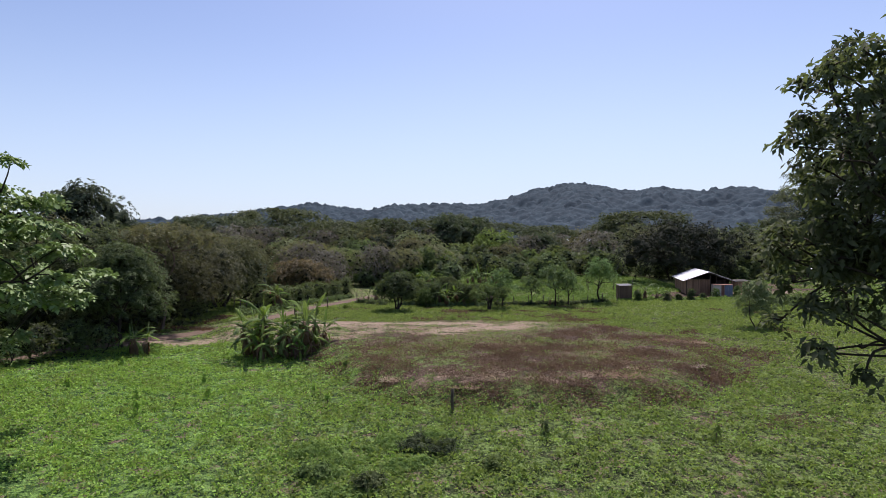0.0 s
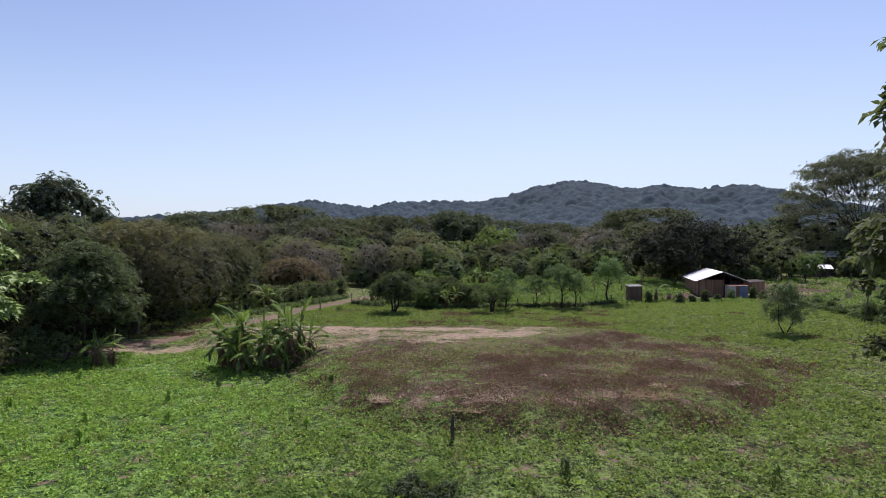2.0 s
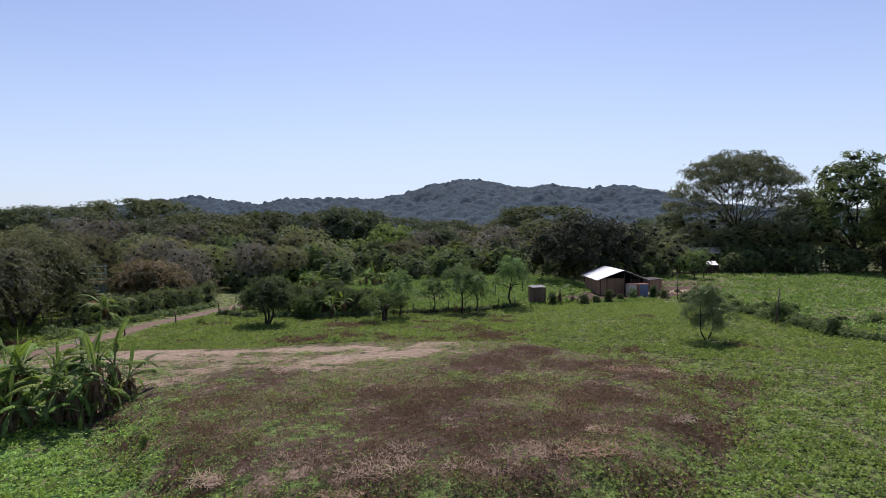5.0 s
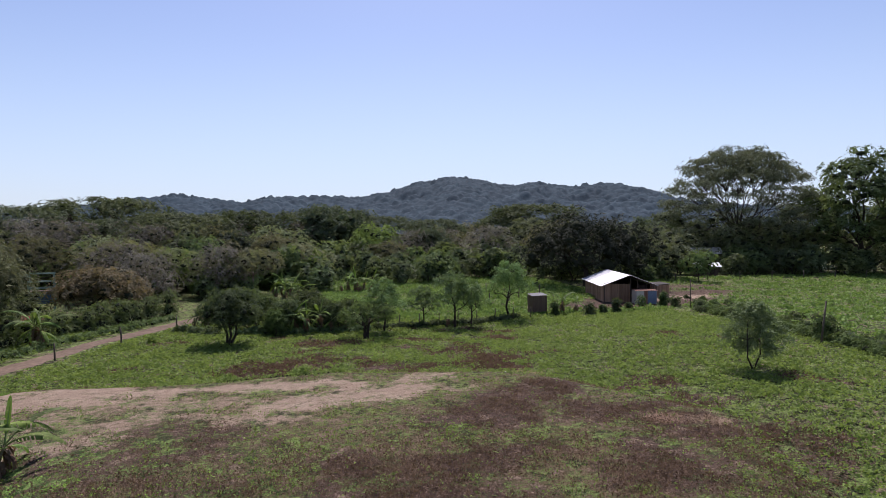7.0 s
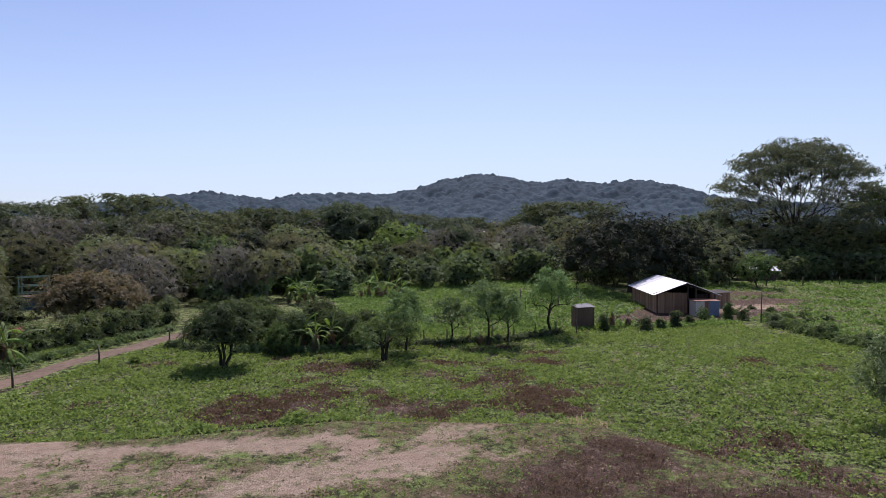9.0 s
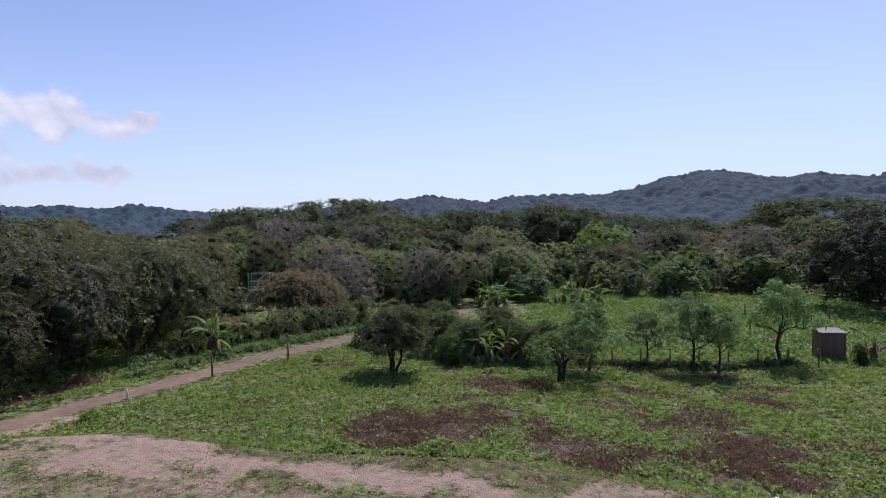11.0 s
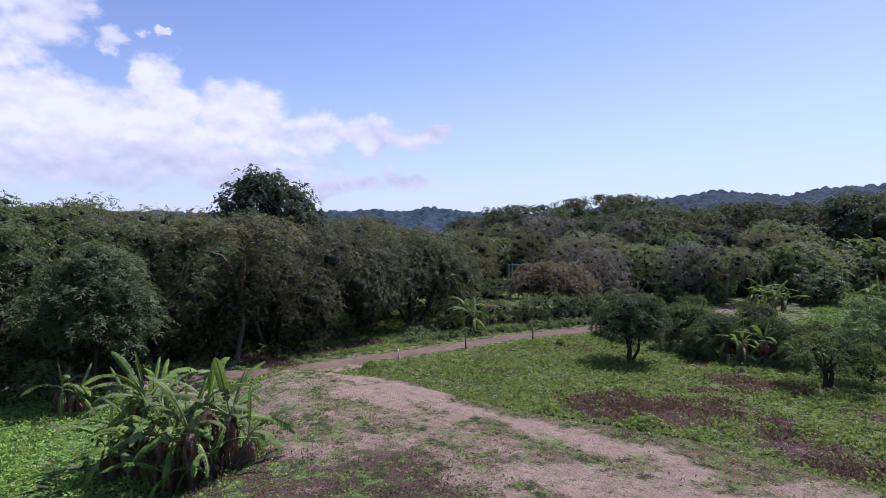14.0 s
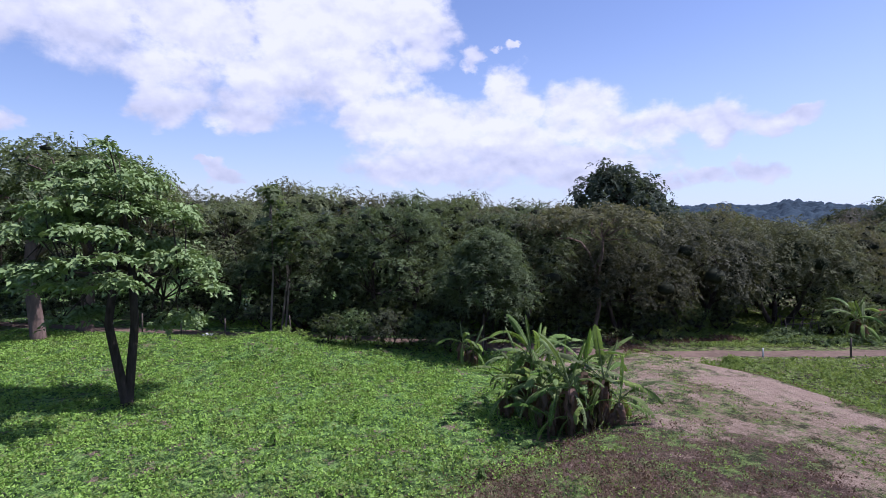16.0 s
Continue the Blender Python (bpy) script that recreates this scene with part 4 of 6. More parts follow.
MID_T = dict(height=8.6, radius=4.8, low=0.4, nclump=34, size=1.4, sub=2, leaves=6000, length=0.30, width=0.12, leaf=LEAF_TWIG, bark=BARK_PALE, trunk=0.2, stems=2, core=0.3, fill=0.5)
forest("twiggy_tree", "dusty purple-brown tree half out of leaf in the wood", "tree", "half-bare trees", MID_T, scatter(-60, 40, 88, 150, 14, 89, keep_mid, 9.0, 0.9, 1.3) + [(-16.5, 86, 0.75), (-21.5, 91.5, 0.85), (-10.5, 95, 0.8)], 90)
UMB = dict(height=11, radius=7.5, low=5.5, nclump=44, size=1.6, leaves=9600, length=0.34, width=0.18, leaf=LEAF_UMBRELLA, trunk=0.3, core=0.4, flat=0.3, up=0.75, sub=1)
forest("umbrella_tree", "flat-topped umbrella tree rising over the wood", "tree", "umbrella trees", UMB, [(-40.5, 144, 1.5), (-30, 121, 1.0), (-21, 117, 1.1), (3, 150, 1.35), (52, 156, 1.45), (-50, 126, 1.25), (-12, 136, 1.2),  (-80, 170, 1.2), (-20, 190, 1.25), (30, 170, 1.1), (-100, 130, 1.1), (55, 190, 1.2), (-70, 140, 1.1), (-30, 165, 1.15), (18, 200, 1.3)], 85)
MID_D = dict(height=11, radius=5.0, low=3, nclump=24, size=1.9, leaves=5000, length=0.5, width=0.3, leaf=LEAF_DARK, trunk=0.26, core=0.7, flat=0.8)
forest("dark_wood_tree", "dark green tree in the wide wood", "tree", "wide wood", MID_D, [(2.9, 134, 1.18), (7.5, 140, 1.0), (-12, 112, 0.75), (45, 150, 1.0), (22, 132, 0.8), (-35, 118, 0.8), (60, 160, 1.05)], 86)
MID_Y = dict(height=9.5, radius=4.2, low=1, nclump=22, size=1.8, leaves=5500, length=0.4, width=0.26, leaf=LEAF_BRIGHT, trunk=0.22, core=0.55)
forest("yellow_green_tree", "fresh yellow-green tree among darker ones", "tree", "bright trees", MID_Y, [(10.3, 127, 1.0), (-16.5, 106, 0.8), (-18, 100, 0.62), (58, 98.5, 0.5), (-8, 104, 0.55), (-30, 105, 0.7), (18, 124, 0.5)], 87)
GREY = dict(height=7.5, radius=4.6, low=2, nclump=22, size=1.7, leaves=5000, length=0.36, width=0.2, leaf=LEAF_GREY, bark=BARK_PALE, trunk=0.2, core=0.5, flat=0.6)
forest("grey_tree", "half-bare grey tree with purplish twigs", "tree", "half-bare trees", GREY, [(-22, 96, 1.0), (-7, 97, 0.85), (-48, 104, 1.1), (-2, 108, 0.9)], 88)

# behind the shack
grow("mango_tree", "broad dark mango tree behind the wooden shack", "tree", 91, (38.5, 96.5, h(38.5, 96.5)), height=10.6, radius=8.2, low=0.6, nclump=46, size=2.4, leaves=18000, length=0.36, width=0.18, leaf=LEAF_MANGO, trunk=0.4, flat=0.8)
def rain_clumps(r):
    out = []
    for n, size, drop in ((150, 1.0, 0.0), (70, 0.8, 2.2)):
        for k in range(n):
            a, u = k * 2.39996, math.sqrt((k + 0.5) / n)
            rr = 14.6 * size * u * r.uniform(0.93, 1.05)
            out.append((rr * math.cos(a), rr * math.sin(a), 5.0 - drop + 18.4 * math.sqrt(max(0.0, 1 - u ** 2.6)) + r.uniform(-1.6, 0.8), r.uniform(1.5, 2.6)))
    return out


grow("rain_tree", "huge spreading rain tree with a thin domed crown", "tree", 92, (83, 122, h(83, 122)), height=24.5, low=7.0, leaves=80000, length=0.34, width=0.16, leaf=LEAF_RAIN, bark=BARK, trunk=0.4, core=0, flat=0.32, up=0.55, fork=0.12, sub=1, thick=0.28, fill=0.6,
     clumps=rain_clumps(np.random.default_rng(17)), sides=5)
BIG = dict(height=22, radius=7.5, low=0.6, nclump=56, size=2.2, inner=0.5, leaves=12000, length=0.48, width=0.30, leaf=LEAF_FOREST, trunk=0.5, flat=0.45, core=0.62, sub=0)
forest("big_tree", "tall dark tree at the end of the far pasture", "tree", "trees at the far pasture", BIG, [(95, 106, 1.05), (104, 98, 1.0), (112, 112, 0.95), (120, 100, 0.9), (74, 132, 0.6), (132, 92, 0.9), (64, 126, 0.5), (104, 126, 0.8), (146, 84, 0.9)], 93)
forest("pasture_tree", "round green tree beyond the far pasture", "tree", "trees at the far pasture", dict(MID_A, leaf=LEAF_WOOD, leaves=3600, length=0.42, width=0.22), [(54.5, 106.5, 1.0), (50, 124, 0.9), (70, 130, 1.1), (76, 128, 1.2), (62, 132, 1.1), (84, 130, 1.3), (56, 134, 1.1), (92, 124, 1.2), (78, 117, 0.95), (87, 114, 1.0), (94, 113, 1.05), (83, 119, 1.15), (73, 121, 0.9), (84, 112, 0.5), (96, 104, 0.5), (112, 96, 0.6), (66, 140, 1.0), (46, 112, 0.65), (78, 124, 0.75), (90, 116, 0.7), (100, 110, 0.75), (110, 104, 0.7), (122, 98, 0.8), (134, 90, 0.8), (128, 108, 1.1), (114, 116, 1.1), (96, 130, 1.2), (76, 140, 1.0), (142, 96, 1.1), (156, 84, 1.0)], 94)

# young trees along the fence
grow("round_shrub", "round dense dark green shrub on the grass", "shrub", 101, (-4.4, 62.8, h(-4.4, 62.8)), height=4.1, radius=2.1, low=0.9, inner=0.3, nclump=40, size=0.68, leaves=9500, length=0.20, width=0.08, leaf=LEAF_SHRUB, trunk=0.1, splay=0.35, stems=3, core=0.5, up=0.4)
grow("sparse_shrub", "sparse small tree with drooping twigs on the grass", "shrub", 102, (5.3, 63.4, h(5.3, 63.4)), height=2.9, radius=2.2, low=1.0, nclump=26, size=0.44, leaves=3000, length=0.2, width=0.075, leaf=LEAF_SHRUB, trunk=0.12, splay=0.3, stems=2, core=0.3, flat=0.5, sub=3)
grow("young_tree", "young sparse tree with thin leaves standing alone on the grass", "tree", 103, (23.8, 45.3, h(23.8, 45.3)), height=3.8, radius=1.55, low=0.25, nclump=54, size=0.38, leaves=6500, length=0.15, width=0.065, leaf=LEAF_HEDGE, trunk=0.045, fork=0.7, thick=0.5, stems=2, inner=0.25, core=0, fill=0.6)
YOUNG = dict(height=4.5, radius=1.9, low=1.1, inner=0.2, nclump=26, size=0.42, leaves=2700, length=0.21, width=0.085, leaf=LEAF_HEDGE, trunk=0.09, stems=1, core=0, fill=0.5, sub=3)
forest("fence_tree", "slim young tree with light green leaves at the fence", "tree", "young trees at the fence", YOUNG, [(13.0, 67.2, 1.08), (18.7, 70.2, 1.25), (6.9, 66.2, 1.0), (10.5, 68.4, 0.8), (14.4, 67.2, 0.95)], 104)
SHRUB = dict(height=3.8, radius=2.1, low=0.15, inner=0.25, nclump=30, size=0.6, leaves=4600, length=0.30, width=0.095, leaf=LEAF_HEDGE, trunk=0.08, stems=3, up=0.3)
forest("fence_shrub", "leafy shrub in the overgrown fence line", "shrub", "shrubs at the fence", dict(SHRUB, leaf=LEAF_SHRUB, core=0.4), [(-0.6, 67.5, 0.72), (1.8, 68.6, 0.7), (-2.6, 70, 0.75), (4.2, 70.5, 0.62), (-7.5, 74, 0.6), (-4.5, 76, 0.75), (0.5, 73, 0.7), (7, 72, 0.5), (-1.6, 66.2, 0.55), (3.0, 67.4, 0.66), (-3.4, 68.6, 0.8), (0.9, 70.4, 0.85), (-5.6, 71.5, 0.62), (5.4, 69.2, 0.58)], 105)
forest("pasture_bush", "low green bush at the wood's edge", "shrub", "bushes at the wood's edge", dict(SHRUB, leaf=LEAF_HEDGE, leaves=1400, length=0.37, width=0.21, sub=0, nclump=18, size=0.8, stems=2), scatter(-14, 34, 84, 116, 26, 106, lambda x, y: y > 88 + 22 * float(smooth(-8, 14, x)), 2.6, 0.5, 1.0), 107)
forest("wood_bush", "tangled green bush between the trees of the wide wood", "shrub", "bushes of the wide wood", dict(SHRUB, leaf=LEAF_FOREST, leaves=1100, length=0.45, width=0.27, sub=0, nclump=18, size=0.8, stems=2), scatter(-70, 36, 84, 128, 64, 110, lambda x, y: y > 88 - 0.3 * min(x + 16, 0) + 24 * float(smooth(-4, 12, x)) + 4 and not (x > 30 and y < 118), 3.4, 1.0, 1.9), 111)
forest("understory_bush", "dark bush under the roadside trees", "shrub", "bushes along the road", dict(SHRUB, leaf=LEAF_FOREST, leaves=1900, length=0.24, width=0.11, sub=0, nclump=20, size=0.75, stems=2), [(-23.7, 31.7, 0.5), (-22.9, 33.2, 0.6), (-22.2, 34.8, 0.62), (-21.5, 36.4, 0.62), (-20.6, 37.8, 0.5), (-29.5, 35.2, 0.9), (-28.4, 38.5, 0.9), (-27, 41.2, 0.9), (-26, 45, 0.9), (-25.6, 47.6, 0.95), (-24.8, 49.8, 0.9), (-31, 34, 1.0), (-36, 28, 1.2), (-38, 36, 1.3), (-34, 37, 1.1), (-36, 42, 1.3), (-32, 41, 1.1), (-33, 46, 1.2), (-40, 30, 1.4), (-34, 30.5, 1.0), (-42, 36, 1.5), (-41, 43, 1.4), (-28.5, 46.5, 1.0), (-27.2, 38, 0.7), (-24.5, 44.5, 0.7), (-22.4, 47.5, 0.65), (-22, 51.5, 0.65), (-30.5, 32, 0.6), (-33, 23, 0.6), (-22.5, 56, 0.6), (-21.5, 52.8, 0.5), (-36, 18, 0.7), (-34.5, 21, 0.65), (-32.2, 26, 0.65), (-30.6, 28.6, 0.65), (-29, 31, 0.7), (-27.6, 33.2, 0.7), (-26.6, 36, 0.7), (-25.6, 40, 0.75), (-24.4, 42.4, 0.7), (-23.2, 45.6, 0.7), (-38.5, 14.5, 0.8), (-40, 18, 0.9), (-37, 24, 0.8), (-35, 12, 0.8), (-24.5, 52, 0.8), (-23.6, 59.5, 0.6), (-28, 61.5, 1.0), (-29.5, 68, 1.1), (-26.5, 71, 1.0), (-24, 73.5, 0.9), (-31, 66, 1.2), (-22.5, 70, 0.75), (-27, 75, 1.1), (-34, 69, 1.3), (-23.8, 77, 0.9), (-30.5, 57, 1.0), (-29.5, 53.5, 1.0), (-33, 75, 1.2), (-38, 8, 1.0), (-40, 2, 1.1), (-36, 6, 0.9), (-42, 12, 1.2)], 108)
forest("thicket_bush", "dark thicket bush at the end of the far pasture", "shrub", "thicket at the far pasture", dict(SHRUB, leaf=LEAF_FOREST, leaves=1000, length=0.44, width=0.26, sub=0, nclump=18, size=0.8, stems=2),
       [(52 + 4.6 * k, 110 - 0.22 * (4.6 * k) + (2.5 if k % 2 else 0), 1.0 + 0.12 * (k % 4)) for k in range(24) if k not in (1, 2, 3)] + [(54 + 4.6 * k, 113.5 - 1.0 * k + (1.5 if k % 2 else 0), 1.2 + 0.15 * (k % 3)) for k in range(20)] + [(47, 101, 0.9), (50, 99.5, 0.7), (53, 103.5, 1.0), (49, 105, 1.1), (44, 103, 1.0), (54, 100.5, 0.6)] + scatter(8, 58, 101, 117, 40, 112, lambda x, y: y > 103 + 6 * float(smooth(12, 24, x)) - 8 * float(smooth(30, 40, x)) and math.hypot(x - 38.5, y - 96.5) > 4, 2.6, 0.75, 1.35), 109)


# ---- banana plants ----
def banana_blade(seed, length, width, rise, bend, torn):
    """One long leaf from its stalk at the origin, leaving at the angle rise and arching over by bend; rounded ends, torn sides."""
    r = np.random.default_rng(seed)
    b, n = Build(), 14
    spine = [np.zeros(3)]
    for k in range(40):
        e = radians(rise - bend * ((k + 0.5) / 40) ** 1.3)
        spine.append(spine[-1] + np.array([math.cos(e), 0.0, math.sin(e)]) * length / 40)
    def at(t):
        q = min(max(t, 0.0), 0.9999) * 40
        return spine[int(q)] + (spine[int(q) + 1] - spine[int(q)]) * (q - int(q))
    def half(t):
        u = (t - 0.16) / 0.84
        return width * max(0.05, min(1.0, (math.sin(math.pi * min(max(u, 0.0), 1.0) ** 0.85)) ** 0.38 if 0 < u < 1 else 0.05))
    for side in (-1, 1):
        sag = r.uniform(0.1, 0.45)
        for k in range(n):
            t0, t1 = 0.16 + 0.84 * k / n, 0.16 + 0.84 * (k + 1) / n
            gap = r.uniform(0.3, 1.1) if r.random() < torn * 0.8 else 0.0
            if r.random() < torn * 0.5:
                sag = r.uniform(0.05, 0.8)
            p0, p1 = at(t0), at(t1)
            w0, w1 = half(t0), half(t1)
            d = unit(p1 - p0)
            nor = np.cross(d, np.array([0, 1.0, 0])) * -1.0
            nor = nor if nor[2] >= 0 else -nor
            e0 = p0 + np.array([0, side * w0, 0]) - nor * sag * w0 + d * 0.05
            e1 = p1 + np.array([0, side * w1, 0]) - nor * sag * w1 + d * 0.05 - (p1 - p0) * gap * 0.5
            m0 = p0 + np.array([0, side * w0 * 0.5, 0]) + nor * 0.06 * w0
            m1 = p1 + np.array([0, side * w1 * 0.5, 0]) + nor * 0.06 * w1 - (p1 - p0) * gap * 0.25
            b.add([p0, p1, m1, m0, e1, e0], [(0, 1, 2, 3), (3, 2, 4, 5)])
    b.tube([at(t) - np.array([0, 0, 0.014]) for t in np.linspace(0, 0.97, 9)], list(np.linspace(0.032, 0.008, 9)), 5, 1)
    return b.mesh("leaf", [BANANA, BANANA_RIB])


def dry_blade(seed, length):
    """A dead leaf hanging down the stem in ragged strips."""
    r = np.random.default_rng(seed)
    b = Build()
    for s in range(5):
        x0, y0 = 0.09 + r.uniform(-0.02, 0.08), (s - 2) * 0.05
        long = length * r.uniform(0.6, 1.1)
        pts = [(x0 + 0.20 * math.sin(2.4 * t) + r.uniform(-0.03, 0.03), y0 + r.uniform(-0.05, 0.05), -long * t + 0.12 * math.sin(3.1 * t)) for t in np.linspace(0, 1, 6)]
        w = r.uniform(0.035, 0.075)
        for k in range(5):
            a, c = np.array(pts[k]), np.array(pts[k + 1])
            q = np.array([r.uniform(-0.4, 0.4), 1, 0]) * w * (1 - 0.13 * k)
            b.add([a - q, a + q, c + q * 0.85, c - q * 0.85], [(0, 1, 2, 3)])
    return b.mesh("dry_leaf", [BANANA_DRY])


BANANA_RIB = leaf_mat("banana_midrib", (0.16, 0.24, 0.06), (0.26, 0.34, 0.10), 0.2, 0.5)
# length, half width, angle at the stem, bend, how torn: upright first, then arching, then drooping
BLADES = [banana_blade(k, *q) for k, q in enumerate(((1.6, 0.08, 86, 10, 0.1), (2.2, 0.135, 74, 66, 0.4), (2.4, 0.15, 62, 92, 0.6), (2.3, 0.155, 48, 95, 0.6), (2.1, 0.15, 34, 100, 0.8), (1.9, 0.14, 16, 100, 0.9), (1.6, 0.13, -8, 70, 1.0),
                                                     (2.4, 0.14, 68, 44, 0.4), (2.4, 0.155, 54, 75, 0.7), (2.5, 0.15, 42, 58, 0.5), (2.2, 0.14, 24, 75, 1.0), (1.8, 0.13, 4, 90, 1.0), (1.5, 0.12, -20, 60, 1.0)))]
DRY_BLADES = [dry_blade(90 + k, L) for k, L in enumerate((1.0, 1.3, 0.75))]
STEM = plain_mat("banana_stem", (0.060, 0.050, 0.026), (0.185, 0.150, 0.075), 5.0, 0.7, 0.5, stretch=(1, 1, 0.2))


def banana_clump(seed, x, y, stems, scale=1.0, label="clump of green banana plants with dry brown leaves", gold=False):
    r = np.random.default_rng(seed)
    ob = thing("banana_clump", label, "banana plant", (x, y, h(x, y)), 0, "banana plants")
    for sx, sy, tall in stems:
        tall *= scale
        b = Build()
        lx, ly = (r.uniform(-0.2, 0.2, 2) + 0.22 * np.array([sx, sy])) * tall * 0.6
        b.tube([(sx, sy, -0.15), (sx + lx * 0.3, sy + ly * 0.3, tall * 0.5), (sx + lx, sy + ly, tall)], [0.085 * scale, 0.07 * scale, 0.04 * scale], 8)
        part("stem", b, STEM, ob)
        n, turn = (int(r.integers(7, 11)) if tall > 1.1 else 5), r.uniform(0, 360)
        for k in range(n):
            q = 0 if k == 0 else min(6, 1 + int(k * 6 / n + r.uniform(0, 0.7)))
            lf = part("leaf", BLADES[q + 6 if q and r.random() < 0.5 else q], None, ob)
            s = scale * r.uniform(0.8, 1.1) * (0.72 + 0.22 * min(tall, 1.8))
            lf.matrix_basis = pose(sx + lx, sy + ly, tall * (1.0 - 0.012 * k), r.uniform(-26, 26), r.uniform(-14, 14), turn + k * 137.5 + r.uniform(-25, 25)) @ Matrix.Scale(s, 4)
        for k in range(int(5 + 7 * tall)):
            u = r.uniform(0.35, 0.97)
            lf = part("dry_leaf", DRY_BLADES[k % 3], None, ob, "hanging dry brown leaf")
            s = min(scale * r.uniform(0.75, 1.15), tall * u / 0.95)
            lf.matrix_basis = pose(sx + lx * u, sy + ly * u, tall * u, 0, 0, r.uniform(0, 360)) @ Matrix.Scale(s, 4)
    if gold:
        g = BLADES[6].copy()
        g.materials.clear()
        g.materials.append(BANANA_GOLD)
        g.materials.append(BANANA_DRY)
        for k, (zz, az, s) in enumerate(((1.75, 195, 0.62), (1.6, 320, 0.5), (1.5, 250, 0.5))):
            lf = part("leaf", g, None, ob, "yellowed hanging leaf")
            lf.matrix_basis = pose(stems[0][0], stems[0][1], zz, 0, 15, az) @ Matrix.Scale(s, 4)
    return ob


banana_clump(1, -8.2, 38.3, [(0, 0, 2.5), (0.45, 0.5, 2.2), (-0.4, 0.5, 1.7), (0.35, -0.5, 2.0), (-0.3, -0.55, 1.3), (0.1, -1.0, 0.6), (0.7, 0.0, 1.1), (-0.95, -0.1, 1.6), (0.9, 0.7, 1.5)], 0.9, "tall clump of banana plants with torn leaves and dry skirts", True)
banana_clump(2, -10.2, 37.7, [(0, 0, 2.5), (-0.55, 0.4, 2.0), (0.5, 0.5, 1.7), (-0.5, -0.5, 1.4), (-1.15, 0.2, 1.8), (0.4, -0.6, 0.9), (1.0, 0.1, 1.3), (-0.9, 0.9, 1.5), (1.1, -0.4, 1.7), (0.0, -1.1, 1.0)], 0.9)
banana_clump(3, -18.4, 37.9, [(0, 0, 1.3), (0.5, 0.3, 1.0), (-0.4, 0.3, 0.8)], 0.85, "small clump of young banana plants near the road")
banana_clump(4, -17.9, 64.8, [(0, 0, 1.7), (0.5, 0.2, 1.3)], 0.95, "banana plants beside the hedge at the road")
banana_clump(5, 12.4, 67.4, [(0, 0, 0.9), (0.6, 0.3, 0.7)], 0.8, "low banana plant at the fence")
banana_clump(6, 0.8, 66.6, [(0, 0, 1.5), (0.9, 0.4, 1.8), (-0.8, 0.5, 1.6), (1.8, 0.3, 1.2), (2.7, 0.5, 1.3)], 0.85, "banana plants among the shrubs at the fence")
banana_clump(7, 24.6, 71.8, [(0, 0, 1.6), (1.4, 0.5, 1.2)], 0.8, "yellow-green banana plants beside the hut")
banana_clump(8, -8.6, 71.5, [(0, 0, 0.9), (0.8, 0.6, 1.1)], 0.8, "low banana plants beside the road")
banana_clump(9, 6.0, 97.0, [(0, 0, 1.5), (1.0, 0.4, 1.2), (-0.9, 0.8, 1.4), (1.8, 0.5, 1.5), (0.4, -0.8, 0.9), (-1.6, -0.2, 1.0), (2.6, -0.3, 1.1)], 1.0, "banana plants at the edge of the wood")
banana_clump(10, -3.0, 93.0, [(0, 0, 1.5), (0.9, 0.4, 1.2), (-0.9, 0.6, 1.4), (0.3, -0.8, 0.8), (1.7, -0.2, 1.0)], 1.0, "banana plants at the edge of the wood")


# ---- hedges, vines and fences ----
def hedge(name, label, line, height, width, count, seed, leaf=None, length=0.22, group="", lift=0.5):
    r = np.random.default_rng(seed)
    ob = thing(name, label, "hedge", (0, 0, 0), 0, group)
    clumps = []
    for (ax, ay), (bx, by) in zip(line, line[1:]):
        n = max(2, int(math.hypot(bx - ax, by - ay) / (width * 0.45)))
        for k in range(n):
            t = (k + r.uniform(0, 0.6)) / n
            x, y = ax + (bx - ax) * t + r.uniform(-0.2, 0.2) * width, ay + (by - ay) * t + r.uniform(-0.2, 0.2) * width
            q = height * r.uniform(0.75, 1.15)
            for z in np.arange(0.25, 1.0, 0.5 if height > 1 else 0.8):
                clumps.append((x, y, h(x, y) + q * z, width * 0.5 * r.uniform(0.8, 1.15)))
    b = Build()
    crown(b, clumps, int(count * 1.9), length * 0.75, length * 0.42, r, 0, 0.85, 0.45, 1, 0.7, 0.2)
    part("foliage", b, [leaf or LEAF_HEDGE, SHADE_CORE], ob)
    if height > 0.6:
        w = Build()
        for x, y, z, q in clumps[::2]:
            w.tube([(x, y, h(x, y) - 0.1), (x + r.uniform(-0.1, 0.1), y + r.uniform(-0.1, 0.1), z + q * 0.5)], [0.025, 0.012], 4)
        part("stems", w, BARK, ob, "thin brown stems")
    return ob


hedge("hedge", "tall clipped green hedge beside the dirt road", [(-19.8, 64.2), (-18.2, 69), (-15.2, 75.5), (-12.6, 82)], 2.2, 1.6, 10500, 201, LEAF_BRIGHT, length=0.2)
hedge("hedge", "dark overgrown hedge between the road and the wood", [(-20.4, 60.6), (-20.0, 63.5)], 0.7, 0.9, 900, 202)
hedge("hedge", "low dark hedge along the inner fence", [(-9.6, 69.6), (-7.2, 68.2), (-5.8, 67.4)], 0.9, 0.9, 1500, 203, LEAF_FOREST)
hedge("vine_hedge", "vine-covered fence at the far side of the field", [(6.2, 67.2), (9.0, 67.6), (12.0, 68.0), (15.5, 68.4), (19.6, 69.9)], 0.85, 0.7, 5200, 204, LEAF_SHRUB)
hedge("vine_hedge", "low tangle of vines among the fence shrubs", [(-4.6, 66.9), (-2.0, 66.6), (1.0, 66.6), (3.6, 66.7), (6.0, 67.0)], 0.8, 0.9, 3800, 211)
